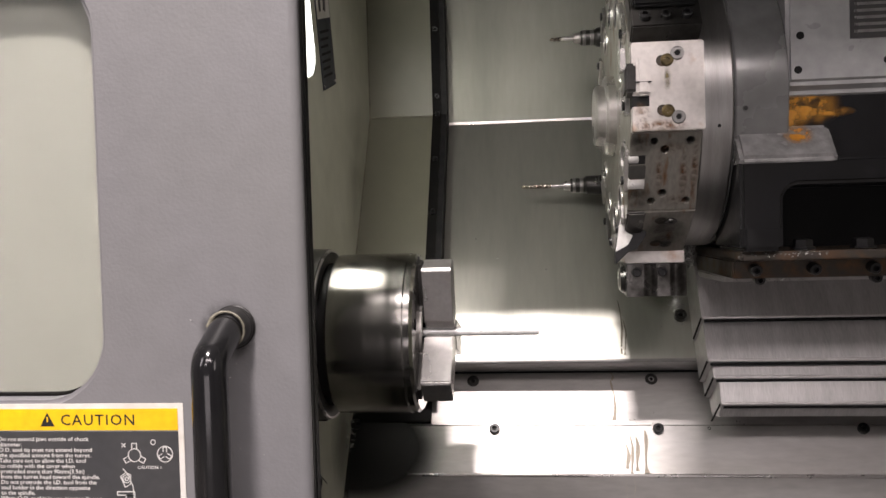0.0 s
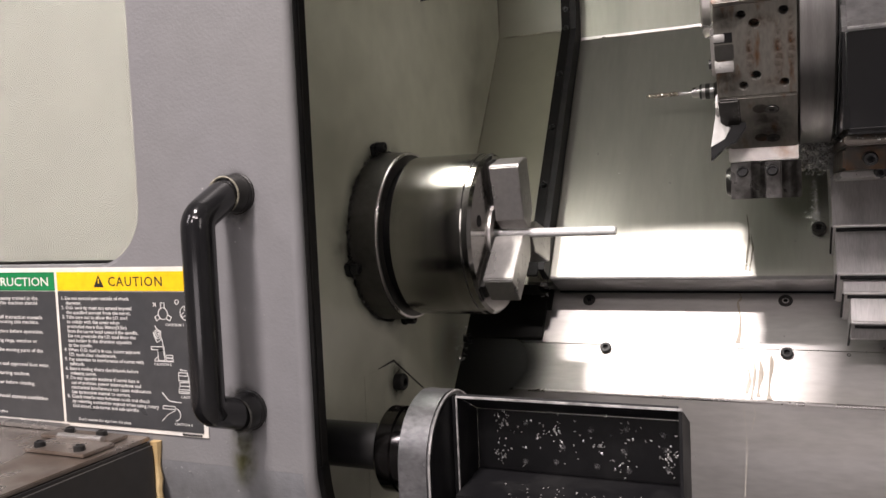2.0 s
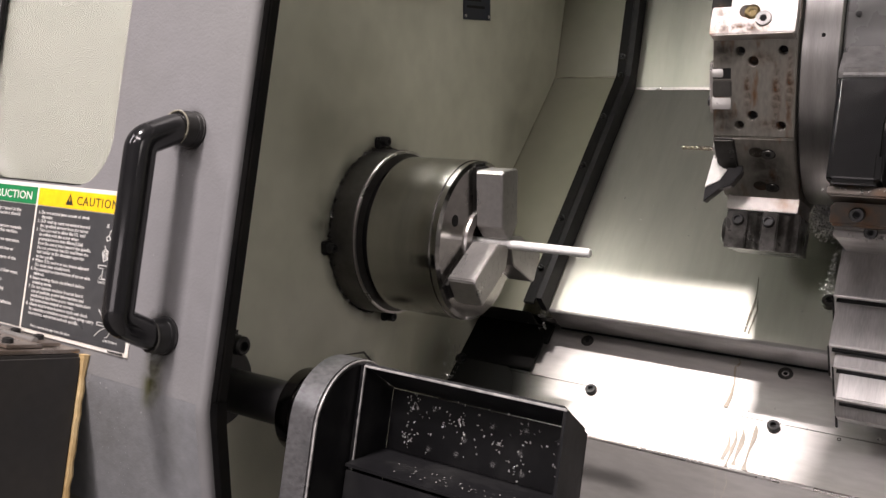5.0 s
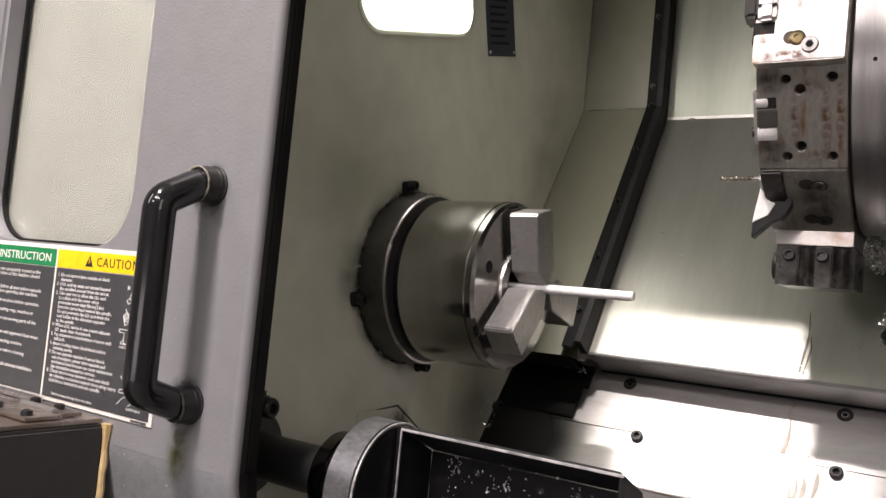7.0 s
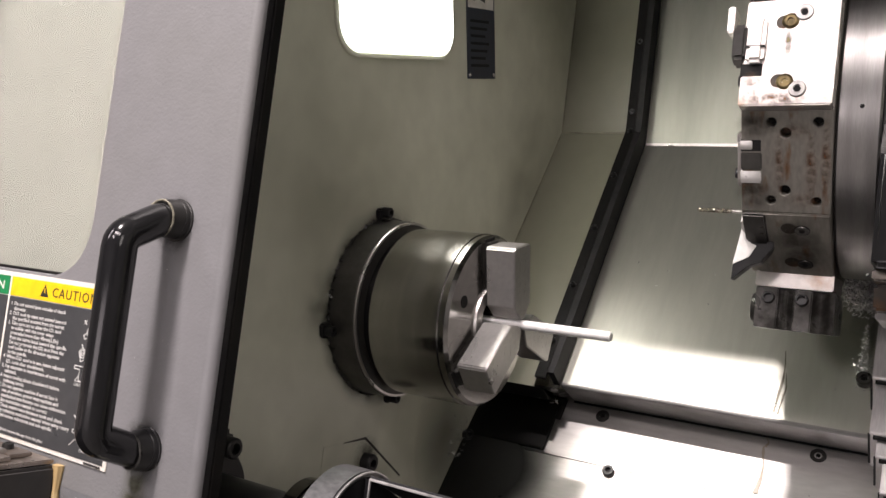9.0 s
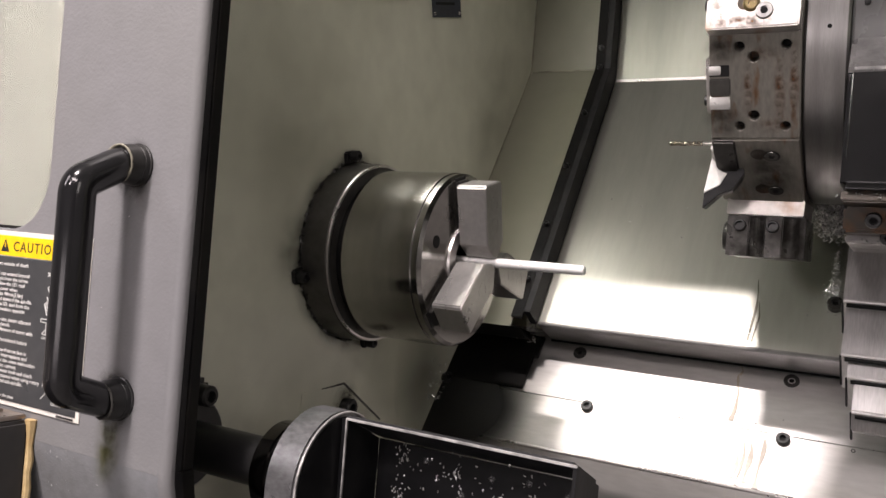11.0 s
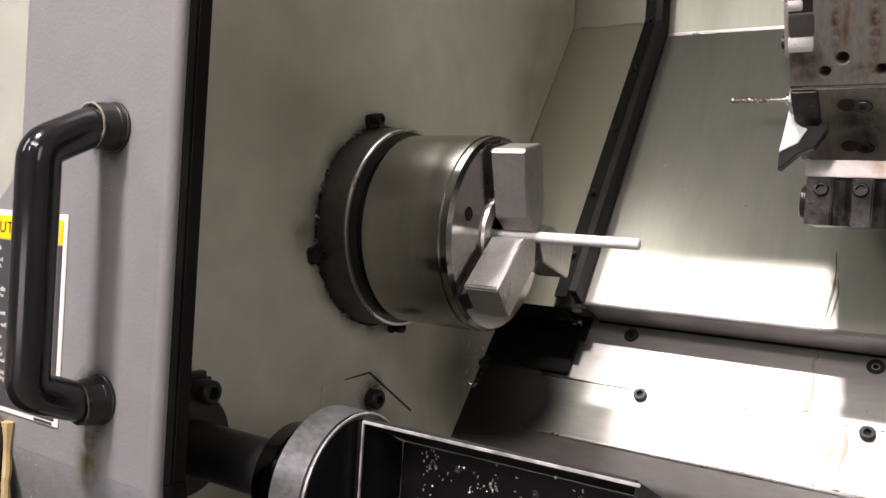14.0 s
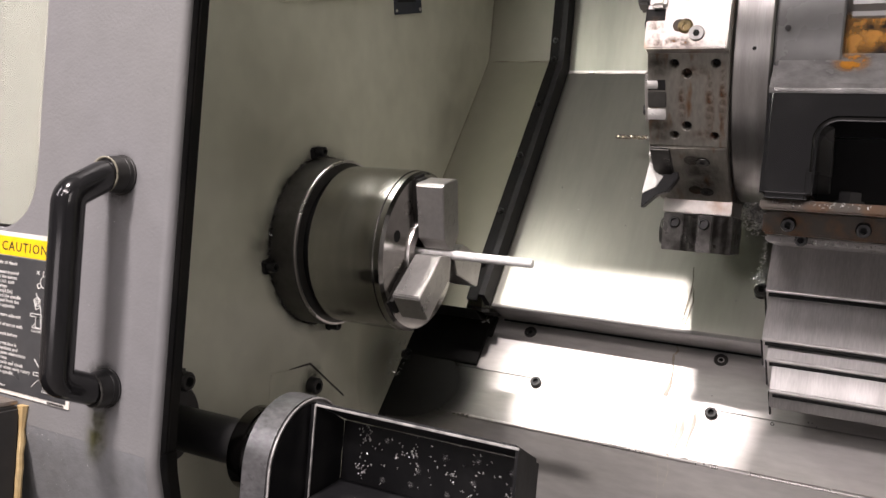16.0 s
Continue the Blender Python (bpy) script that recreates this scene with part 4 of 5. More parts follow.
# grime on the headstock wall; the lowest film also puts in the dimmer light
WALL_POSE = pose(0, 0, 0, 0, 0, 90)
stain("wall_grime_shade", Matrix.Translation((0.0006, AX_Y, AX_Z)) @ WALL_POSE, (0.136, 0.136), (0.012, 0.012, 0.010), 0.6, "black oily grime round the spindle flange", 0.80, 34, 0.76)
stain("wall_grime_shade", Matrix.Translation((0.0008, AX_Y - 0.130, AX_Z + 0.0)) @ WALL_POSE, (0.045, 0.06), (0.02, 0.02, 0.015), 0.35, "dark oily smudge beside the flange", 0.0, 30)
stain("wall_grime_shade", Matrix.Translation((0.0017, 0.033, 0.700)) @ WALL_POSE, (0.030, 0.034), (0.02, 0.02, 0.015), 0.8, "dark oily smudge round the wall screw", 0.3, 50)
stain("wall_grime_shade", Matrix.Translation((0.0009, 0.24, 0.74)) @ WALL_POSE, (0.09, 0.15), (0.02, 0.02, 0.015), 0.5, "smooth darker film in the corner over the apron", 0.0, 3)
stain("wall_grime_shade", Matrix.Translation((0.0007, -0.10, 1.05)) @ WALL_POSE, (0.22, 0.16), (0.20, 0.19, 0.13), 0.25, "faint oily smear on the wall", 0.0, 9)
stain("wall_grime_shade", Matrix.Translation((0.0010, 0.40, 1.16)) @ WALL_POSE, (0.12, 0.20), (0.15, 0.145, 0.09), 0.25, "faint oily smear on the wall", 0.0, 12)
stain("wall_grime_shade", Matrix.Translation((0.0022, -0.02, 0.665)) @ WALL_POSE, (0.42, 0.20), (0.13, 0.125, 0.095), 0.5, "brownish coolant splashes low on the wall, darkened for the dim light", 0.1, 4, 0.0, 0.4)

# ---- turret ----
TC = (0.213, 1.206)          # the turret's axis (y, z)
TURN_M = Matrix.Translation((0, TC[0], TC[1]))
TR = 0.2055                  # flat-to-axis distance of the twelve stations
FIRST = 208.0                # direction of the empty station that faces the door


def station(deg):
    """Local y points out of the station's face, local x along the spindle."""
    return TURN_M @ pose(0, 0, 0, deg, 0, 0)


turret = thing("tool_turret", "twelve-station lathe tool turret with rusty machined faces", "tool turret")
half = TR * math.tan(radians(15))
poly = []
for k in range(12):
    a = radians(FIRST + 30 * k + 15)
    poly.append((TC[0] + TR / math.cos(radians(15)) * math.cos(a), TC[1] + TR / math.cos(radians(15)) * math.sin(a)))
f0 = station(FIRST)
HOLES = [(x, dz * w, r) for dz in (-1, 1) for x, w, r in ((0.4695, 0.0425, 0.0048), (0.5145, 0.0425, 0.0048), (0.4835, 0.031, 0.0053))]
bores = [turned([(-0.016, 0), (-0.016, r), (-0.0012, r), (0.004, r * 1.9), (0.004, 0)], 20, f0 @ towards((x, TR, z), (0, 1, 0))) for x, z, r in HOLES]
part("disc", drilled(prism(poly, 0.4395, 0.5285, 0.0012), bores), TURRET, turret, "rust-stained twelve-sided disc")
part("ring", turned([(0.5290, 0.05), (0.5290, 0.196), (0.5315, 0.199), (0.5680, 0.199), (0.5705, 0.1965), (0.5705, 0.05)], 128, TURN_M), RING, turret, "smooth steel ring behind the disc")
part("ring_dowel", turned([(0, 0.0022), (0.0008, 0.0022), (0.0008, 0)], 12, TURN_M @ pose(0, 0, 0, 192, 0, 0) @ towards((0.552, 0.1985, 0), (0, 1, 0))), HOLE, turret)
part("hub", turned([(0.4394, 0), (0.4394, 0.060), (0.428, 0.060), (0.425, 0.056), (0.425, 0.046), (0.414, 0.046), (0.411, 0.042), (0.411, 0)], 64, TURN_M), BRIGHT, turret, "bright stepped hub cap")


for x, z, r in HOLES:
    part("bolt_hole", turned([(-0.0135, 0), (-0.0135, r - 0.0002), (-0.0125, r - 0.0002), (-0.0125, 0)], 18, f0 @ towards((x, TR, z), (0, 1, 0))), HOLE, turret, "dark bottom of a threaded hole")
part("clamp_key", box(0.4392, 0.4605, TR - 0.010, TR + 0.0014, -0.0098, 0.0090, 0.0012, f0), FLANGE, turret, "dull grey key between the slots")
for z0 in (-0.0178, 0.0170):
    part("clamp_slot", box(0.4390, 0.4600, TR - 0.018, TR + 0.0005, z0 - 0.0066, z0 + 0.0066, 0.0006, f0), FLANGE if z0 > 0 else BLACK, turret, "dark key slot")
    crown = [(TR + 0.0006 + 0.0013 * math.sin(math.pi * k / 8), z0 - 0.0074 + 0.0148 * k / 8) for k in range(9)]
    if z0 < 0:
        crown = [(y, z0 - 0.0060 + (z - z0 + 0.0074) * 0.75) for y, z in crown]
    part("clamp_wedge", prism(crown + [(TR - 0.014, crown[-1][1]), (TR - 0.014, crown[0][1])], 0.4388, 0.4510 if z0 < 0 else 0.4598, 0.0008, f0), INSERT, turret, "shiny rounded clamp wedge")


def od_holder(deg, label, flip=1):
    """A flat turning-tool block on a station: washers, oily screws, a wedge and the tool with its insert."""
    h = thing("turning_tool_holder", label, "tool holder", "tool holders on the turret")
    h.matrix_basis = station(deg)
    body = part("block", box(0.4400, 0.5280, TR + 0.0005, TR + 0.022, -half * 0.99, half * 1.02, 0.0015), BLOCK, h, "worn pale steel block with rust at its edges")
    top = TR + 0.022
    for z, zw in ((-0.031, -0.039), (0.032, 0.040)):
        part("screw_recess", turned([(0.0005, 0.0070), (0.0005, 0)], 20, towards((0.4765, top, z - 0.10 * (zw - z)), (0, 1, 0))), FOOT, body, "oily screw recess")
        part("coolant_nozzle", turned([(0, 0), (0, 0.0082), (0.0010, 0.0080), (0.0022, 0.0056), (0.0022, 0.0030), (0.0006, 0.0026), (0.0006, 0)], 20, towards((0.4830, top, z), (0, 1, 0))), BRASS, body, "oily brass coolant nozzle")
        washer = part("washer", turned([(0, 0), (0, 0.0084), (0.0020, 0.0082), (0.0025, 0.0074), (0.0025, 0.0040), (0.0010, 0.0038), (0.0010, 0)], 24, towards((0.4955, top, zw), (0, 1, 0))), RING, body, "grey screw head")
        part("socket", turned([(0.0012, 0.0037), (0.0012, 0)], 6, towards((0.4955, top, zw), (0, 1, 0))), HOLE, washer)
    part("tool_slot", box(0.4392, 0.4610, TR + 0.004, top + 0.0004, 0.012, 0.026, 0.0005), HOLE, body, "dark tool slot")
    part("wedge", box(0.4440, 0.4620, TR + 0.006, top + 0.010, -0.034, 0.013, 0.004), BLOCK, body, "bevelled clamping wedge")
    part("wedge_joint", box(0.4436, 0.4624, TR + 0.006, top + 0.0103, -0.004, -0.0025, 0.0004), BLACK, body)
    tool = part("tool_shank", prism([(TR + 0.006, -0.030), (top + 0.012, -0.026), (top + 0.008, 0.008), (TR + 0.010, 0.014)], 0.4300, 0.4438, 0.003), DARKSTEEL, h, "dark curved tool shank")
    part("insert", box(0.4245, 0.4310, TR + 0.010, top + 0.014, -0.045, -0.018, 0.0012), BRIGHT, tool, "bright cutting insert")
    return h


od_holder(FIRST - 30, "pale worn turning-tool block with brass nozzles and bright insert")
top_block = thing("turning_tool_holder", "black oily tool block with socket screws above the pale one", "tool holder", "tool holders on the turret")
top_block.matrix_basis = station(FIRST - 60)
tb = part("block", box(0.4410, 0.5270, TR + 0.0005, TR + 0.030, -half * 0.96, half * 0.93, 0.002), DARKSTEEL, top_block, "black oily steel block")
part("step", box(0.4440, 0.5240, TR + 0.0302, TR + 0.038, -0.030, 0.022, 0.003), BLACK, tb)
for x in (0.458, 0.484, 0.510):
    for z in (-0.016, 0.036):
        part("socket_screw", turned([(0, 0), (0, 0.0068), (0.006, 0.0066), (0.007, 0.0052), (0.007, 0.0038), (0.003, 0.0034), (0.003, 0)], 18, towards((x, TR + (0.038 if z < 0 else 0.030), z), (0, 1, 0))), BLACK, tb, "black socket screw")

# bores and clamping wedges on the turret's side
for k in range(12):
    m = station(FIRST + 30 * k)
    part("side_bore", turned([(0.4392, 0.019), (0.4392, 0.0)], 24, m @ pose(0, TR - 0.052, 0)), HOLE, turret, "dark tool bore")
    part("bore_rim", turned([(0.4393, 0.0225), (0.4370, 0.0215), (0.4370, 0.0195), (0.4392, 0.0188)], 24, m @ pose(0, TR - 0.052, 0)), BRIGHT, turret, "bright bore rim")
    part("side_wedge", box(0.4345, 0.4393, TR - 0.026, TR - 0.004, -0.030, 0.030, 0.0015, m), RING if k % 2 else BRIGHT, turret, "wet steel clamp plate")
    part("side_screw", turned([(0.4344, 0.0), (0.4344, 0.006), (0.4310, 0.006), (0.4310, 0.003), (0.4335, 0.0)], 14, m @ pose(0, TR - 0.015, 0.018)), BLACK, turret)

low = thing("turning_tool_holder", "shaded turning-tool block with a bright triangular cutter", "tool holder", "tool holders on the turret")
low.matrix_basis = station(FIRST + 30)
lb = part("block", box(0.4480, 0.5280, TR - 0.004, TR + 0.002, -half * 0.96, half * 0.99, 0.0012), TURRET, low, "grey steel block with oily hollows")
for z in (-0.030, 0.030):
    for dx in (0.0, 0.013):
        spot = towards((0.4865 + dx, TR + 0.002, z + 0.2 * dx), (0, 1, 0))
        rec = part("screw_recess", turned([(0.0004, 0.0085), (0.0004, 0)], 18, spot), BLACK if dx else FOOT, lb, "oily screw recess")
        if dx:
            part("screw_head", turned([(0.0005, 0.0072), (0.0016, 0.0068), (0.0016, 0.0036), (0.0008, 0.0034)], 20, spot), DARKSTEEL, rec, "oily dark screw head")
cut = part("cutter", plate_xz([(0.4360, 1.0600), (0.4395, 1.0520), (0.4435, 1.0400), (0.4445, 1.0290), (0.4515, 1.0270), (0.4440, 1.0130), (0.4272, 1.0040)], [], 0.0972, 0.1010, 0.0006), INSERT, turret, "bright triangular cutter")
cut.parent = low
cut.matrix_parent_inverse = low.matrix_basis.inverted()
part("tool_shank", box(0.4397, 0.4640, TR - 0.004, TR + 0.0045, -half * 0.95, 0.014, 0.002), DARKSTEEL, low, "dark tool shank")
arm = part("cutter_clamp", plate_xz([(0.4362, 1.0655), (0.4640, 1.0655), (0.4690, 1.0440), (0.4690, 1.0260), (0.4570, 1.0080), (0.4450, 1.0035), (0.4268, 0.9860), (0.4272, 1.0030), (0.4370, 1.0560)], [], 0.0988, 0.1180, 0.001), BLACK, turret, "dark jagged cutter clamp")
arm.parent = low
arm.matrix_parent_inverse = low.matrix_basis.inverted()

# boring-bar holder under the disc
hold = thing("boring_bar_holder", "dark oily boring-bar holder with two set screws, pale upper edge", "tool holder", "tool holders on the turret")
part("flange_plate", prism([(0.148, 1.004), (0.146, 0.985), (0.25, 0.985), (0.25, 1.006)], 0.4450, 0.5290, 0.0012), BLOCK, hold, "pale worn steel flange")
front = [(0.4470, 0.1465), (0.4715, 0.1465), (0.4735, 0.1500), (0.4760, 0.1512), (0.4785, 0.1490), (0.4815, 0.1478), (0.4840, 0.1490), (0.4862, 0.1515), (0.4885, 0.1505), (0.4900, 0.1465), (0.5080, 0.1465)]
front += [(0.5080 + 0.018 * k / 8, 0.1465 + 0.0065 * math.sin(math.pi * k / 8)) for k in range(1, 8)] + [(0.5265, 0.1465), (0.5320, 0.1480), (0.5320, 0.245), (0.4470, 0.245)]
hb = part("clamp_body", prism_z(front, 0.9365, 0.9840, 0.0010), HOLDER, hold, "dark oily fluted clamp body")
part("sleeve", turned([(0.4400, 0), (0.4400, 0.017), (0.4470, 0.021), (0.4475, 0.021), (0.4475, 0)], 32, Matrix.Translation((0, 0.176, 0.960))), DARKSTEEL, hold, "round sleeve end")
part("sleeve_rim", turned([(0.4398, 0.0165), (0.4390, 0.0150), (0.4398, 0.0120)], 32, Matrix.Translation((0, 0.176, 0.960))), BRIGHT, hold, "bright sleeve rim")
for x in (0.4615, 0.4975):
    cap = turned([(0, 0), (0, 0.0072), (0.0055, 0.0070), (0.0062, 0.0060), (0.0062, 0.0044), (0.002, 0.0042), (0.002, 0)], 18, towards((x, 0.1465, 0.972), (0, -1, 0.15)))
    part("set_screw", cap, BLACK, hb, "black socket set screw")

# drills reaching over the bed
DRILLSTEEL = mat("tempered_drill_steel", (0.46, 0.41, 0.35), 0.26, 0.85, second=(0.27, 0.22, 0.17), scale=80, amount=0.6)


def drill_tool(name, y, z, tip, shank, label):
    d = thing(name, label, "drill", "drills on the turret")
    d.matrix_basis = Matrix.Translation((0, y, z))
    n = 40
    bm = bmesh.new()
    rings = []
    for i in range(n + 1):
        x = tip + 0.004 + (shank - tip - 0.004) * i / n
        tw = i * 0.55
        ring = []
        for k in range(12):
            a = 2 * math.pi * k / 12
            r = 0.0036 * (1 - 0.62 * max(0, math.cos(2 * (a - tw))) ** 2)
            ring.append(bm.verts.new((x, r * math.cos(a), r * math.sin(a))))
        rings.append(ring)
    nose = bm.verts.new((tip, 0, 0))
    for k in range(12):
        bm.faces.new((nose, rings[0][k], rings[0][(k + 1) % 12]))
    for a, b in zip(rings, rings[1:]):
        for k in range(12):
            bm.faces.new((a[k], b[k], b[(k + 1) % 12], a[(k + 1) % 12]))
    part("flute", bm, DRILLSTEEL, d, "bronze-tinted twisted flutes")
    part("shank", turned([(shank, 0), (shank, 0.0032), (shank + 0.022, 0.0032), (shank + 0.022, 0.0075), (shank + 0.026, 0.0085), (shank + 0.040, 0.0085), (shank + 0.040, 0)], 20), BRIGHT, d)
    part("collet", turned([(shank + 0.034, 0), (shank + 0.034, 0.0115), (shank + 0.038, 0.0130), (shank + 0.058, 0.0130), (shank + 0.062, 0.0165), (0.4400, 0.0175), (0.4400, 0)], 28), DARKSTEEL, d, "dark collet nut")
    part("collet_ring", turned([(shank + 0.0375, 0.0128), (shank + 0.0385, 0.0134), (shank + 0.0425, 0.0134), (shank + 0.0435, 0.0128)], 28), RING, d, "bright ring on the collet nut")
    part("collet_ring", turned([(shank + 0.0500, 0.0128), (shank + 0.0510, 0.0135), (shank + 0.0560, 0.0135), (shank + 0.0570, 0.0128)], 28), RING, d, "bright ring on the collet nut")


drill_tool("twist_drill", 0.432, 1.112, 0.296, 0.350, "thin twist drill in a dark ringed collet holder")
drill_tool("twist_drill", 0.410, 1.369, 0.352, 0.372, "short twist drill in a dark ringed collet holder")

# rust and oil on the turret's faces
for x, z, rx, rz, k in ((0.5225, -0.004, 0.006, 0.056, 0.9), (0.509, 0.004, 0.008, 0.050, 0.85), (0.478, 0.002, 0.006, 0.044, 0.8), (0.492, -0.034, 0.022, 0.012, 0.5), (0.500, 0.042, 0.022, 0.010, 0.5)):
    stain("turret_rust", f0 @ pose(x, TR + 0.0006, z), (rx, rz), (0.17, 0.08, 0.032), k, "brown rust streaks on the turret's empty station", 0.1, 140, 0.0, 0.5, (0.40, 0.66))
stain("turret_oil", f0 @ pose(0.452, TR + 0.0007, 0.036), (0.024, 0.024), (0.05, 0.042, 0.03), 0.8, "dark oily grime on the turret's empty station", 0.2, 60)
stain("turret_oil", f0 @ pose(0.452, TR + 0.0007, -0.040), (0.022, 0.018), (0.06, 0.05, 0.035), 0.8, "dark oily grime on the turret's empty station", 0.2, 60)
f1, f2 = station(FIRST - 30), station(FIRST + 30)
stain("turret_rust", f1 @ pose(0.474, TR + 0.0225, 0.050), (0.042, 0.009), (0.30, 0.15, 0.06), 0.7, "brown rust along the pale block's edge", 0.2, 130, 0.0, 0.5, (0.42, 0.58))
stain("turret_rust", f1 @ pose(0.452, TR + 0.0225, 0.036), (0.014, 0.020), (0.34, 0.19, 0.09), 0.5, "brown rust along the pale block's edge", 0.1, 130, 0.0, 0.5, (0.46, 0.60))
stain("turret_oil", f1 @ pose(0.483, TR + 0.0226, -0.008), (0.005, 0.020), (0.30, 0.25, 0.10), 0.8, "olive oil run below the coolant nozzle", 0.2, 90)
stain("turret_oil", f2 @ pose(0.495, TR + 0.0026, 0.0), (0.034, 0.055), (0.05, 0.042, 0.03), 0.75, "dark oily film on the lower tool block", 0.2, 45)

# ---- turret housing and saddle ----
housing = thing("turret_housing", "dark grey cast turret housing, oily, with orange rust stains", "turret housing")
part("neck", turned([(0.5715, 0.05), (0.5715, 0.194), (0.574, 0.197), (0.636, 0.197), (0.638, 0.195), (0.638, 0.05)], 96, TURN_M), NECK, housing, "dark grey round neck")
part("neck_screw", turned([(0, 0.0030), (0.002, 0.0030), (0.003, 0)], 12, TURN_M @ pose(0, 0, 0, 186, 0, 0) @ towards((0.584, 0.197, 0), (0, 1, 0))), BLACK, housing)
part("upper_body", prism([(0.028, 1.215), (0.028, 1.36), (0.10, 1.43), (0.45, 1.43), (0.45, 1.10), (0.05, 1.10), (0.046, 1.205)], 0.6385, 1.30, 0.005), CASTING_TOP, housing, "light grey upper housing")
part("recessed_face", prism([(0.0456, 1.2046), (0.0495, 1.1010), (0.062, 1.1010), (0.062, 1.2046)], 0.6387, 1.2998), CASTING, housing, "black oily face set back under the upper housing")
part("ledge", prism([(-0.0030, 1.1200), (0.031, 1.1620), (0.12, 1.1620), (0.12, 1.110), (0.004, 1.110)], 0.5725, 0.690, 0.005), CASTING_MID, housing, "light grey shiny ledge")
arch = [(0.5725, 1.004), (0.6245, 1.004)] + [(0.6245 + 0.020 * (1 - math.cos(radians(k))), 1.0665 + 0.020 * math.sin(radians(k))) for k in range(0, 91, 10)] + [(1.30, 1.0865), (1.30, 1.1195), (0.5725, 1.1195)]
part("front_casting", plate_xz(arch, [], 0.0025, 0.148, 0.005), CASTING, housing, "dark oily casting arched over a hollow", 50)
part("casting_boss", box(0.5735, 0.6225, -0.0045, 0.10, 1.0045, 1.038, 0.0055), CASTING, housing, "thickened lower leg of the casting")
# near-black back puts in the shade inside the hollow
part("cavity_back", box(0.6245, 1.30, 0.150, 0.165, 1.0, 1.0865, 0), HOLE, housing, "back of the hollow under the housing, coloured black for its shade")
part("foot", prism([(0.012, 1.0035), (0.010, 0.992), (0.30, 0.992), (0.30, 1.0035)], 0.574, 1.30, 0.002), FOOT, housing, "rust-stained foot flange")
for x in (0.660, 0.735, 0.81):
    part("hex_bolt", turned([(0, 0), (0, 0.016), (0.003, 0.016), (0.003, 0.0125), (0.012, 0.0122), (0.013, 0.010), (0.013, 0)], 6, towards((x, 0.045, 1.004), (0, 0, 1))), BLACK, housing, "oily black hexagon bolt")
for x, z in ((0.652, 1.232), (0.655, 1.275), (0.700, 1.335), (0.760, 1.24)):
    part("tapped_hole", turned([(0.0005, 0.005), (0.0005, 0)], 16, towards((x, 0.028, z), (0, -1, 0))), HOLE, housing)
part("nameplate", box(0.715, 0.80, 0.0262, 0.028, 1.268, 1.33, 0.0004), BOXSIDE, housing, "dark nameplate with pale bars")
for k in range(6):
    part("nameplate_bar", box(0.720, 0.79 - 0.006 * (k % 3), 0.0256, 0.0262, 1.275 + 0.0085 * k, 1.2785 + 0.0085 * k, 0), RING, housing)


def back_face(z):
    return 0.0452 + 0.038 * (1.205 - z)


def facet(z):
    return -0.0042 + 0.810 * (z - 1.1200)


for x, z, rx, rz, lift in ((0.668, 1.188, 0.046, 0.030, 0.0), (0.6500, 1.184, 0.016, 0.046, 0.0006), (0.696, 1.180, 0.034, 0.008, 0.0009)):
    stain("rust_stain", Matrix.Translation((x, back_face(z) - lift, z)) @ pose(0, 0, 0, 2.2, 0, 0), (rx, rz), (0.60, 0.30, 0.05), 1.3, "orange rust stain on the turret housing", 0.05, 48, 0.0, 0.3, (0.42, 0.58))
stain("rust_stain", Matrix.Translation((0.648, facet(1.150), 1.150)) @ pose(0, 0, 0, -39, 0, 0), (0.022, 0.020), (0.62, 0.29, 0.045), 1.4, "orange rust stain on the housing's ledge", 0.0, 70, 0.0, 0.3, (0.42, 0.54))

saddle = thing("turret_saddle", "black oily cross-slide saddle with socket screws", "saddle")
part("slide", prism([(0.055, 0.9915), (0.060, 0.966), (0.34, 0.962), (0.34, 0.9915)], 0.5745, 1.30, 0.003), FOOT, saddle, "dark oily slide plate")
part("wiper", prism([(0.105, 0.9655), (0.110, 0.958), (0.36, 0.952), (0.36, 0.9655)], 0.5745, 1.30, 0.002), COVER_LIP, saddle, "pale worn wiper strip")
for x in (0.602, 0.676, 0.75, 0.83):
    cap_screw("saddle_screw", (x, 0.0575, 0.979), (0, -1, -0.15), 0.0078, 0.014, group="saddle screws")
for x in (0.615, 0.765):
    cap_screw("saddle_screw", (x, 0.0900, 0.9640), (0, -1, -0.15), 0.0070, 0.014, group="saddle screws")

# ---- way covers ----
def cover_piece(face, x0, label, tail=()):
    """A way cover: a folded sheet box that telescopes into the next, its face from top to ridge, a ridge made paler for
    its highlight and a dark gap under it.
    """
    c = thing("way_cover", label, "way cover", "way covers")
    (ya, za), (yb, zb2) = face[0], face[-1]
    back = [(yb + 0.070, zb2 - 0.046), (ya + 0.070, za - 0.046)] if not tail else list(tail) + [(ya + 0.070, za - 0.046)]
    part("face", prism(face + back, x0, 1.54, 0.0012), COVER, c)
    ry, rz = face[-1]
    # paler pipe along the ridge stands in for its highlight
    part("folded_lip", pipe([(x0 + 0.001, ry + 0.0012, rz + 0.0006), (1.54, ry + 0.0012, rz + 0.0006)], 0.0026, 12), COVER_LIP, c, "rounded ridge, paler to put in its highlight")
    part("gap", pipe([(x0 + 0.004, ry + 0.0046, rz - 0.0044), (1.54, ry + 0.0046, rz - 0.0044)], 0.0030, 8), HOLE, c, "dark gap under the ridge")
    part("end_seam", pipe([(x0 - 0.0004, yb + 0.006, zb2 - 0.0015), (x0 - 0.0004, yb + 0.066, zb2 - 0.041)], 0.0016, 6), HOLE, c, "dark seam along the end plate")


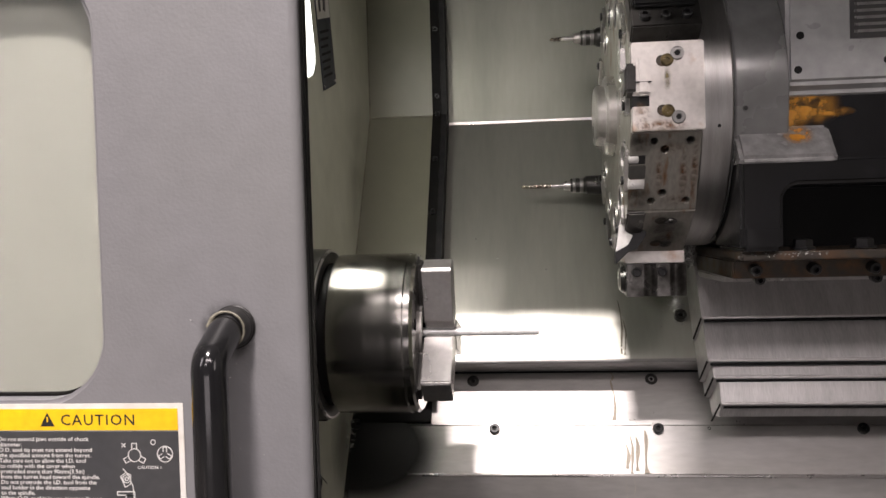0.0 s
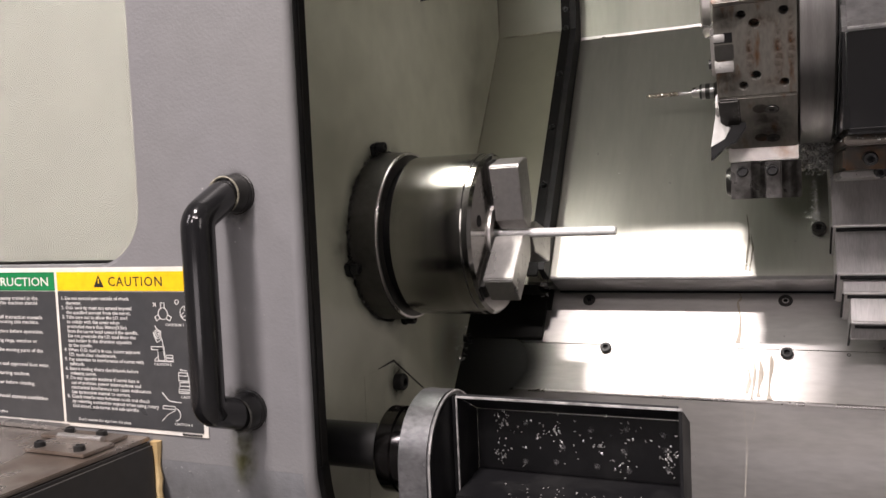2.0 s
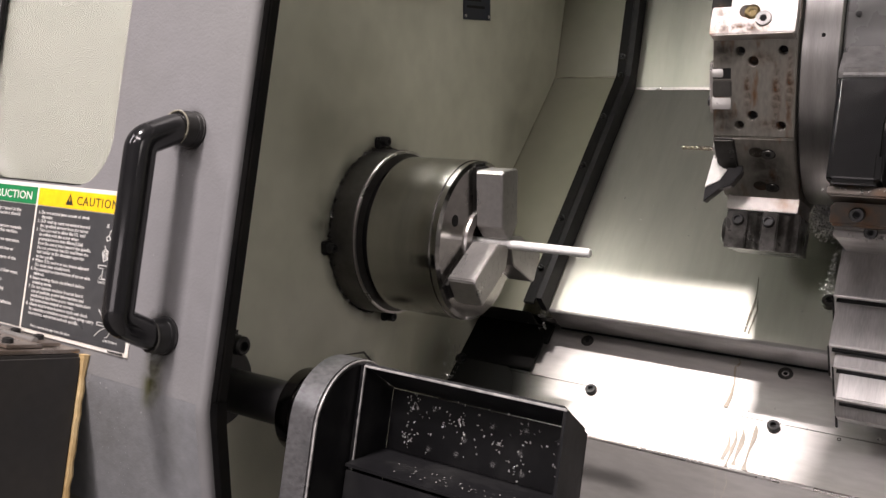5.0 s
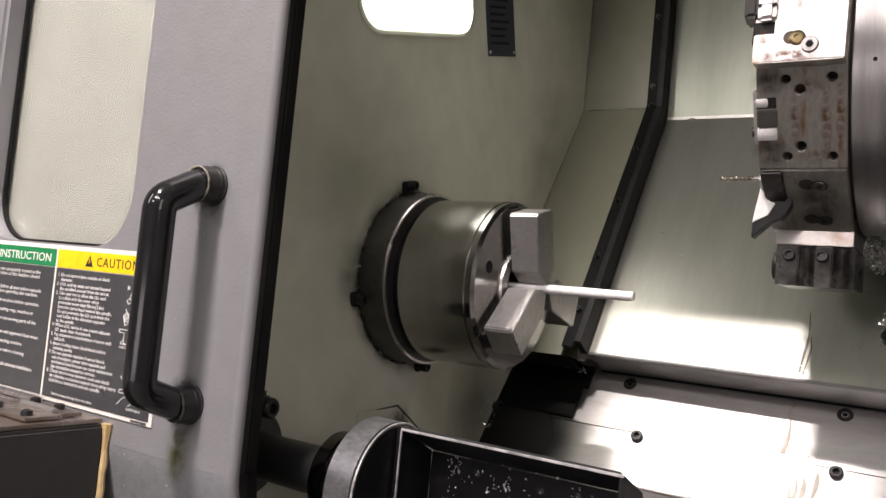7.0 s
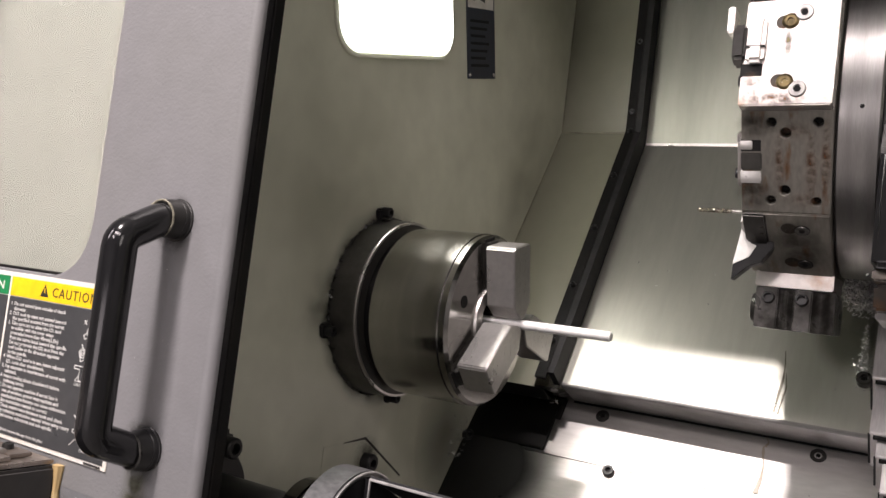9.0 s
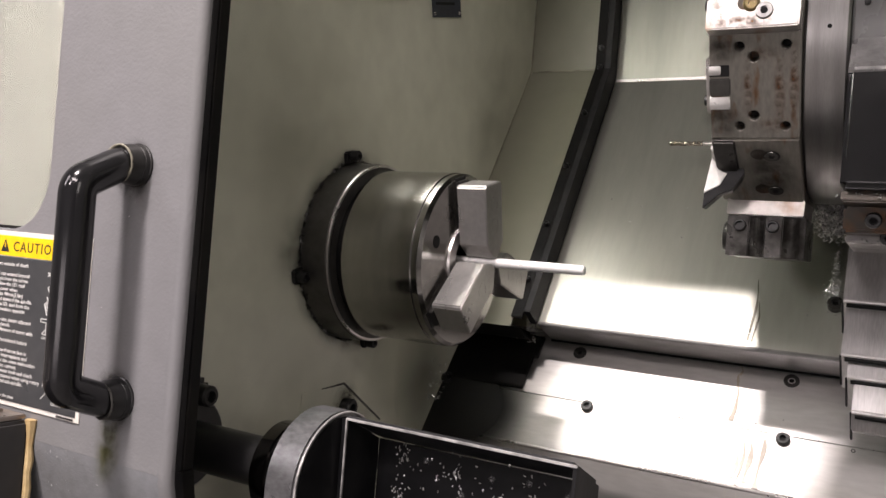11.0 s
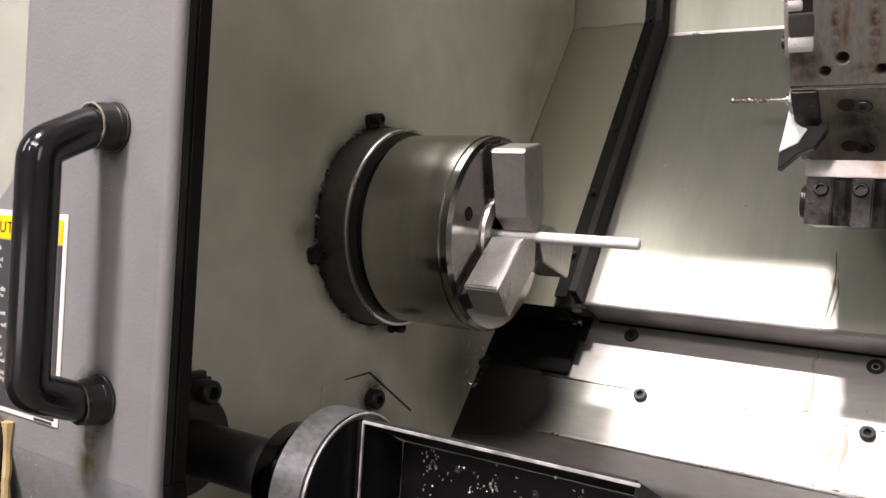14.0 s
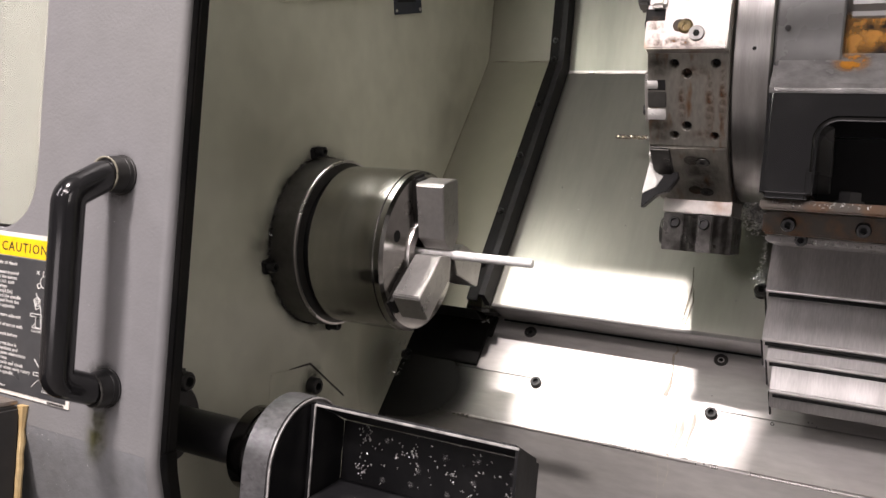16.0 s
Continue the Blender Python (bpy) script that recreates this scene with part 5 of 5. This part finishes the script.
cover_piece([(0.400, 1.144), (0.237, 0.893)], 0.5705, "brushed steel way cover with a bright rounded ridge")
cover_piece([(0.280, 0.931), (0.214, 0.830)], 0.574, "brushed steel way cover below the topmost one")
cover_piece([(0.236, 0.842), (0.213, 0.8045)], 0.582, "narrow brushed steel way cover")
cover_piece([(0.228, 0.812), (0.2145, 0.796), (0.205, 0.766)], 0.590, "lowest brushed steel way cover hanging over the apron", ((0.223, 0.743), (0.272, 0.733)))

# ---- screws on the panels ----
for p in ((0.243, 0.3025, 0.702), (0.510, 0.3025, 0.702), (0.83, 0.3025, 0.702)):
    cap_screw("apron_screw", p, (0, -0.79, 0.61), 0.0088, 0.010, BLACK, "oily socket-head screw with washer on the apron", "apron screws", True)
for p in ((0.509, 0.3585, 0.7755), (0.205, 0.3575, 0.7745)):
    s = thing("countersunk_screw", "black countersunk screw in the apron plate", "screw", "countersunk screws")
    s.matrix_basis = towards(p, (0, -0.79, 0.61))
    part("head", turned([(0, 0.0105), (0.0012, 0.0100), (0.0012, 0.0052), (0, 0.0048), (0, 0)], 24), DARKSTEEL, s)
    part("socket", turned([(0.0003, 0.0035), (0.0003, 0)], 6), HOLE, s)
cap_screw("bed_screw", (0.5565, *slant(0.078, 0.001)), (0, -0.838, 0.545), 0.0100, 0.011, DARKSTEEL, "oily socket-head screw on the bed panel")
cap_screw("apron_screw", (0.592, 0.304, 0.7035), (0, -0.79, 0.61), 0.003, 0.003, DARKSTEEL, "small screw on the apron", "apron screws")
for s_ in (0.05, 0.155, 0.275, 0.395, 0.505):
    cap_screw("strip_screw", (0.1355, *slant(s_, 0.0425)), (0, -0.838, 0.545), 0.0045, 0.006, label="small black screw in the edge strip", group="edge strip screws")
for z in (1.30, 1.43, 1.56):
    cap_screw("strip_screw", (0.1355, 0.5425, z), (0, -1, 0), 0.0045, 0.006, label="small black screw in the edge strip", group="edge strip screws")

# ---- metal chips ----
def chips(name, spots, label, seed, size=0.0022):
    """Short curled shavings scattered over flat spots: (centre, u, v, count)."""
    g = random.Random(seed)
    bm = bmesh.new()
    for c, u, v, count in spots:
        c, u, v = Vector(c), Vector(u), Vector(v)
        n = u.cross(v).normalized()
        for _ in range(count):
            p = c + u * g.gauss(0, 0.5) + v * g.gauss(0, 0.5)
            a = g.uniform(0, 6.28)
            d = (u.normalized() * math.cos(a) + v.normalized() * math.sin(a))
            w = d.cross(n) * size * g.uniform(0.2, 0.5)
            ln, lift = size * g.uniform(0.6, 2.0), size * g.uniform(0.2, 0.8)
            q = [p + n * 0.0004, p + d * ln * 0.5 + n * lift, p + d * ln + n * 0.0004]
            vs = [bm.verts.new(q[i] + s * w) for i in range(3) for s in (-1, 1)]
            bm.faces.new((vs[0], vs[1], vs[3], vs[2]))
            bm.faces.new((vs[2], vs[3], vs[5], vs[4]))
    return solid(name, bm, CHIP, label, "metal chips", "stuff", None)


S_U, S_V = (1, 0, 0), Vector((0, 0.545, 0.838))
chips("tray_chips", [((0.32, TB - 0.0034, 0.712), (0.09, 0, 0), (0, 0, 0.022), 60), ((0.408, TB - 0.0034, 0.696), (0.007, 0, 0), (0, 0, 0.016), 40), ((0.366, TB - 0.0034, 0.690), (0.012, 0, 0), (0, 0, 0.012), 16),
                     ((0.300, TB - 0.0034, 0.718), (0.009, 0, 0), (0, 0, 0.012), 14), ((0.345, TB - 0.0034, 0.705), (0.004, 0, 0), (0, 0, 0.006), 14),
                     ((0.245, TB - 0.0034, 0.722), (0.012, 0, 0), (0, 0, 0.016), 26), ((0.240, TB - 0.0034, 0.690), (0.010, 0, 0), (0, 0, 0.012), 24), ((0.33, -0.25, 0.6700), (0.09, 0, 0), (0, 0.03, 0), 60)],
      "bright chips stuck on the black tray", 5, 0.0015)
chips("door_dust", [((-0.02, -0.3754, 0.75), (0.10, 0, 0), (0, 0, 0.12), 26), ((0.05, -0.3754, 0.88), (0.05, 0, 0), (0, 0, 0.16), 16), ((-0.2, -0.3754, 1.45), (0.3, 0, 0), (0, 0, 0.2), 8)],
      "few pale specks of dust on the door", 15, 0.0011)
chips("turret_chips", [((0.553, *slant(0.095, 0.003)), (0.008, 0, 0), S_V * 0.025, 110),
                       ((0.552, *slant(0.14, 0.003)), (0.004, 0, 0), S_V * 0.05, 90)], "bright chips round the bed screw", 6)


def chip_nest(name, centre, radii, count, label, seed):
    """A tangle of curled shavings."""
    g = random.Random(seed)
    bm = bmesh.new()
    for _ in range(count):
        p = Vector([c + r * max(-1.5, min(1.5, g.gauss(0, 0.55))) for c, r in zip(centre, radii)])
        d = Vector((g.gauss(0, 1), g.gauss(0, 1), g.gauss(0, 1))).normalized()
        e = d.orthogonal().normalized()
        r, w, turn = g.uniform(0.0012, 0.0036), g.uniform(0.0004, 0.0011), g.uniform(2, 5)
        f = d.cross(e)
        last = None
        for i in range(6):
            a = turn * i / 5
            q = p + r * (math.cos(a) * e + math.sin(a) * f) + d * 0.0012 * i / 5
            row = (bm.verts.new(q - d * w), bm.verts.new(q + d * w))
            if last:
                bm.faces.new((last[0], last[1], row[1], row[0]))
            last = row
    return solid(name, bm, CHIP, label, "metal chips", "stuff", None)


chip_nest("chip_nest", (0.547, 0.292, 1.006), (0.021, 0.013, 0.026), 1700, "dense nest of bright curled chips under the turret", 21)
chip_nest("chip_nest", (0.556, 0.290, 0.984), (0.012, 0.010, 0.010), 300, "small clump of bright curled chips below the turret", 22)
chips("disc_chips", [((0.4388, 0.12, 1.13), (0, 0.03, -0.03), (0, 0.02, 0.05), 90), ((0.4388, 0.10, 1.25), (0, 0.03, 0.03), (0, 0.02, -0.05), 90)], "bright chips clinging to the turret's side", 7, 0.003)
chips("apron_chips", [((0.45, 0.3060, 0.7100), (0.30, 0, 0), (0, 0.010, 0.013), 26), ((0.35, *slant(0.15, 0.0006)), (0.25, 0, 0), S_V * 0.2, 14)], "few stray chips on the bed panels", 8, 0.002)


def ring_of_chips(name, x, radius, count, label, seed):
    """Oily shavings caught all round the flange where it meets the wall."""
    g = random.Random(seed)
    bm = bmesh.new()
    for _ in range(count):
        a, r = g.uniform(60, 290), radius + abs(g.gauss(0, 0.0012))
        c = Vector((x + abs(g.gauss(0, 0.0018)), AX_Y + r * math.cos(radians(a)), AX_Z + r * math.sin(radians(a))))
        d = Vector((g.gauss(0, 1), g.gauss(0, 1), g.gauss(0, 1))).normalized() * g.uniform(0.0008, 0.0022)
        w = d.orthogonal().normalized() * g.uniform(0.0004, 0.0010)
        bm.faces.new([bm.verts.new(p) for p in (c - d - w, c - d + w, c + d + w, c + d - w)])
    return solid(name, bm, DARKSTEEL, label, "metal chips", "stuff", None)


ring_of_chips("flange_chips", 0.0015, 0.1160, 620, "black oily chips caught round the flange's foot", 51)

# ---- dried oil drips ----
def drips(name, runs, label, lift=0.0012, material=None):
    """Thin ribbons that wander down a slope: (x, start (y, z), end (y, z), width)."""
    g = random.Random(11)
    bm = bmesh.new()
    for x, (ya, za), (yb, zb), w in runs:
        n = 9
        prev = None
        for i in range(n + 1):
            t = i / n
            cx = x + 0.0022 * math.sin(5 * t + 40 * x) + g.uniform(-0.0004, 0.0004)
            ww = w * (0.55 + 0.25 * math.sin(7 * t + 90 * x) + (0.5 if i == n else 0)) * (0.4 if i == 0 else 1)
            p = Vector((cx, ya + (yb - ya) * t - lift * 0.84, za + (zb - za) * t + lift * 0.54))
            row = (bm.verts.new(p - Vector((ww / 2, 0, 0))), bm.verts.new(p + Vector((ww / 2, 0, 0))))
            if prev:
                bm.faces.new((prev[0], prev[1], row[1], row[0]))
            prev = row
    return solid(name, bm, material or DRIP, label, "oil stain", "stuff", None)


low_a, low_b = (0.3025, 0.7065), (0.2555, 0.6450)
drips("apron_drips", [(0.4570, (0.285, 0.684), (0.2600, 0.6510), 0.008), (0.4640, (0.297, 0.699), low_b, 0.006), (0.4730, (0.294, 0.695), (0.2580, 0.6480), 0.009), (0.4870, (0.2990, 0.702), low_b, 0.008)],
      "brown dried oil drips running down the apron")
drips("lip_stain", [(0.4430, (0.3660, 0.7860), (0.3560, 0.7730), 0.005), (0.4425, (0.3560, 0.7735), (0.3120, 0.7160), 0.007)], "brown stain below the bed panel's joint", 0.0016)
WETDRIP = mat("dark_wet_oil", (0.24, 0.225, 0.185), 0.2, 0.3, second=(0.11, 0.10, 0.08), scale=60, amount=0.7)
drips("panel_drips", [(0.4570, slant(0.110), slant(0.012), 0.0045), (0.4625, slant(0.075), slant(0.010), 0.0035)], "dark thin oil runs down the bed panel", 0.0012, WETDRIP)
drips("front_run", [(0.4520, (0.2515, 0.638), (0.2512, 0.50), 0.0013), (0.4640, (0.2515, 0.638), (0.2512, 0.60), 0.0012)], "pale dried coolant runs down the bed's front", 0.0008, CHALK)

# olive film painted on the bed panel for the tool holder's shade
stain("holder_shade", Matrix.Translation((0.530, *slant(0.155, 0.0010))) @ pose(0, 0, 0, -33.0, 0, 0), (0.050, 0.080), (0.085, 0.088, 0.062), 0.55, "dark olive patch painted on the bed panel for the turret's shade", 0.45, 9, 0.0, 0.25, (0.1, 0.5))
chips("saddle_chips", [((0.640, 0.0105, 0.9990), (0.060, 0, 0), (0, 0.002, 0.003), 34), ((0.640, 0.1060, 0.9600), (0.060, 0, 0), (0, 0.001, 0.003), 70)],
      "wet chips along the foot of the turret housing", 31, 0.0016)

# shade under the chuck, painted on the apron as black films
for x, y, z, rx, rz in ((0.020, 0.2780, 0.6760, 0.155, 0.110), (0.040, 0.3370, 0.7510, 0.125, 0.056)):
    stain("chuck_shade", Matrix.Translation((x, y - 0.0030, z + 0.0023)) @ pose(0, 0, 0, -37.4, 0, 0), (rx, rz), (0.012, 0.012, 0.011), 0.97, "black film on the apron, painted in for the shade under the chuck", 0.55, 9, 0.0, 0.55, (0.0, 0.35))
chip_nest("corner_chips", (0.006, 0.285, 0.690), (0.003, 0.030, 0.038), 60, "chips caught between wall and apron", 41)
chip_nest("lug_chips", (0.140, 0.312, 0.800), (0.006, 0.006, 0.016), 40, "oily chips on the foot of the edge strip", 42)
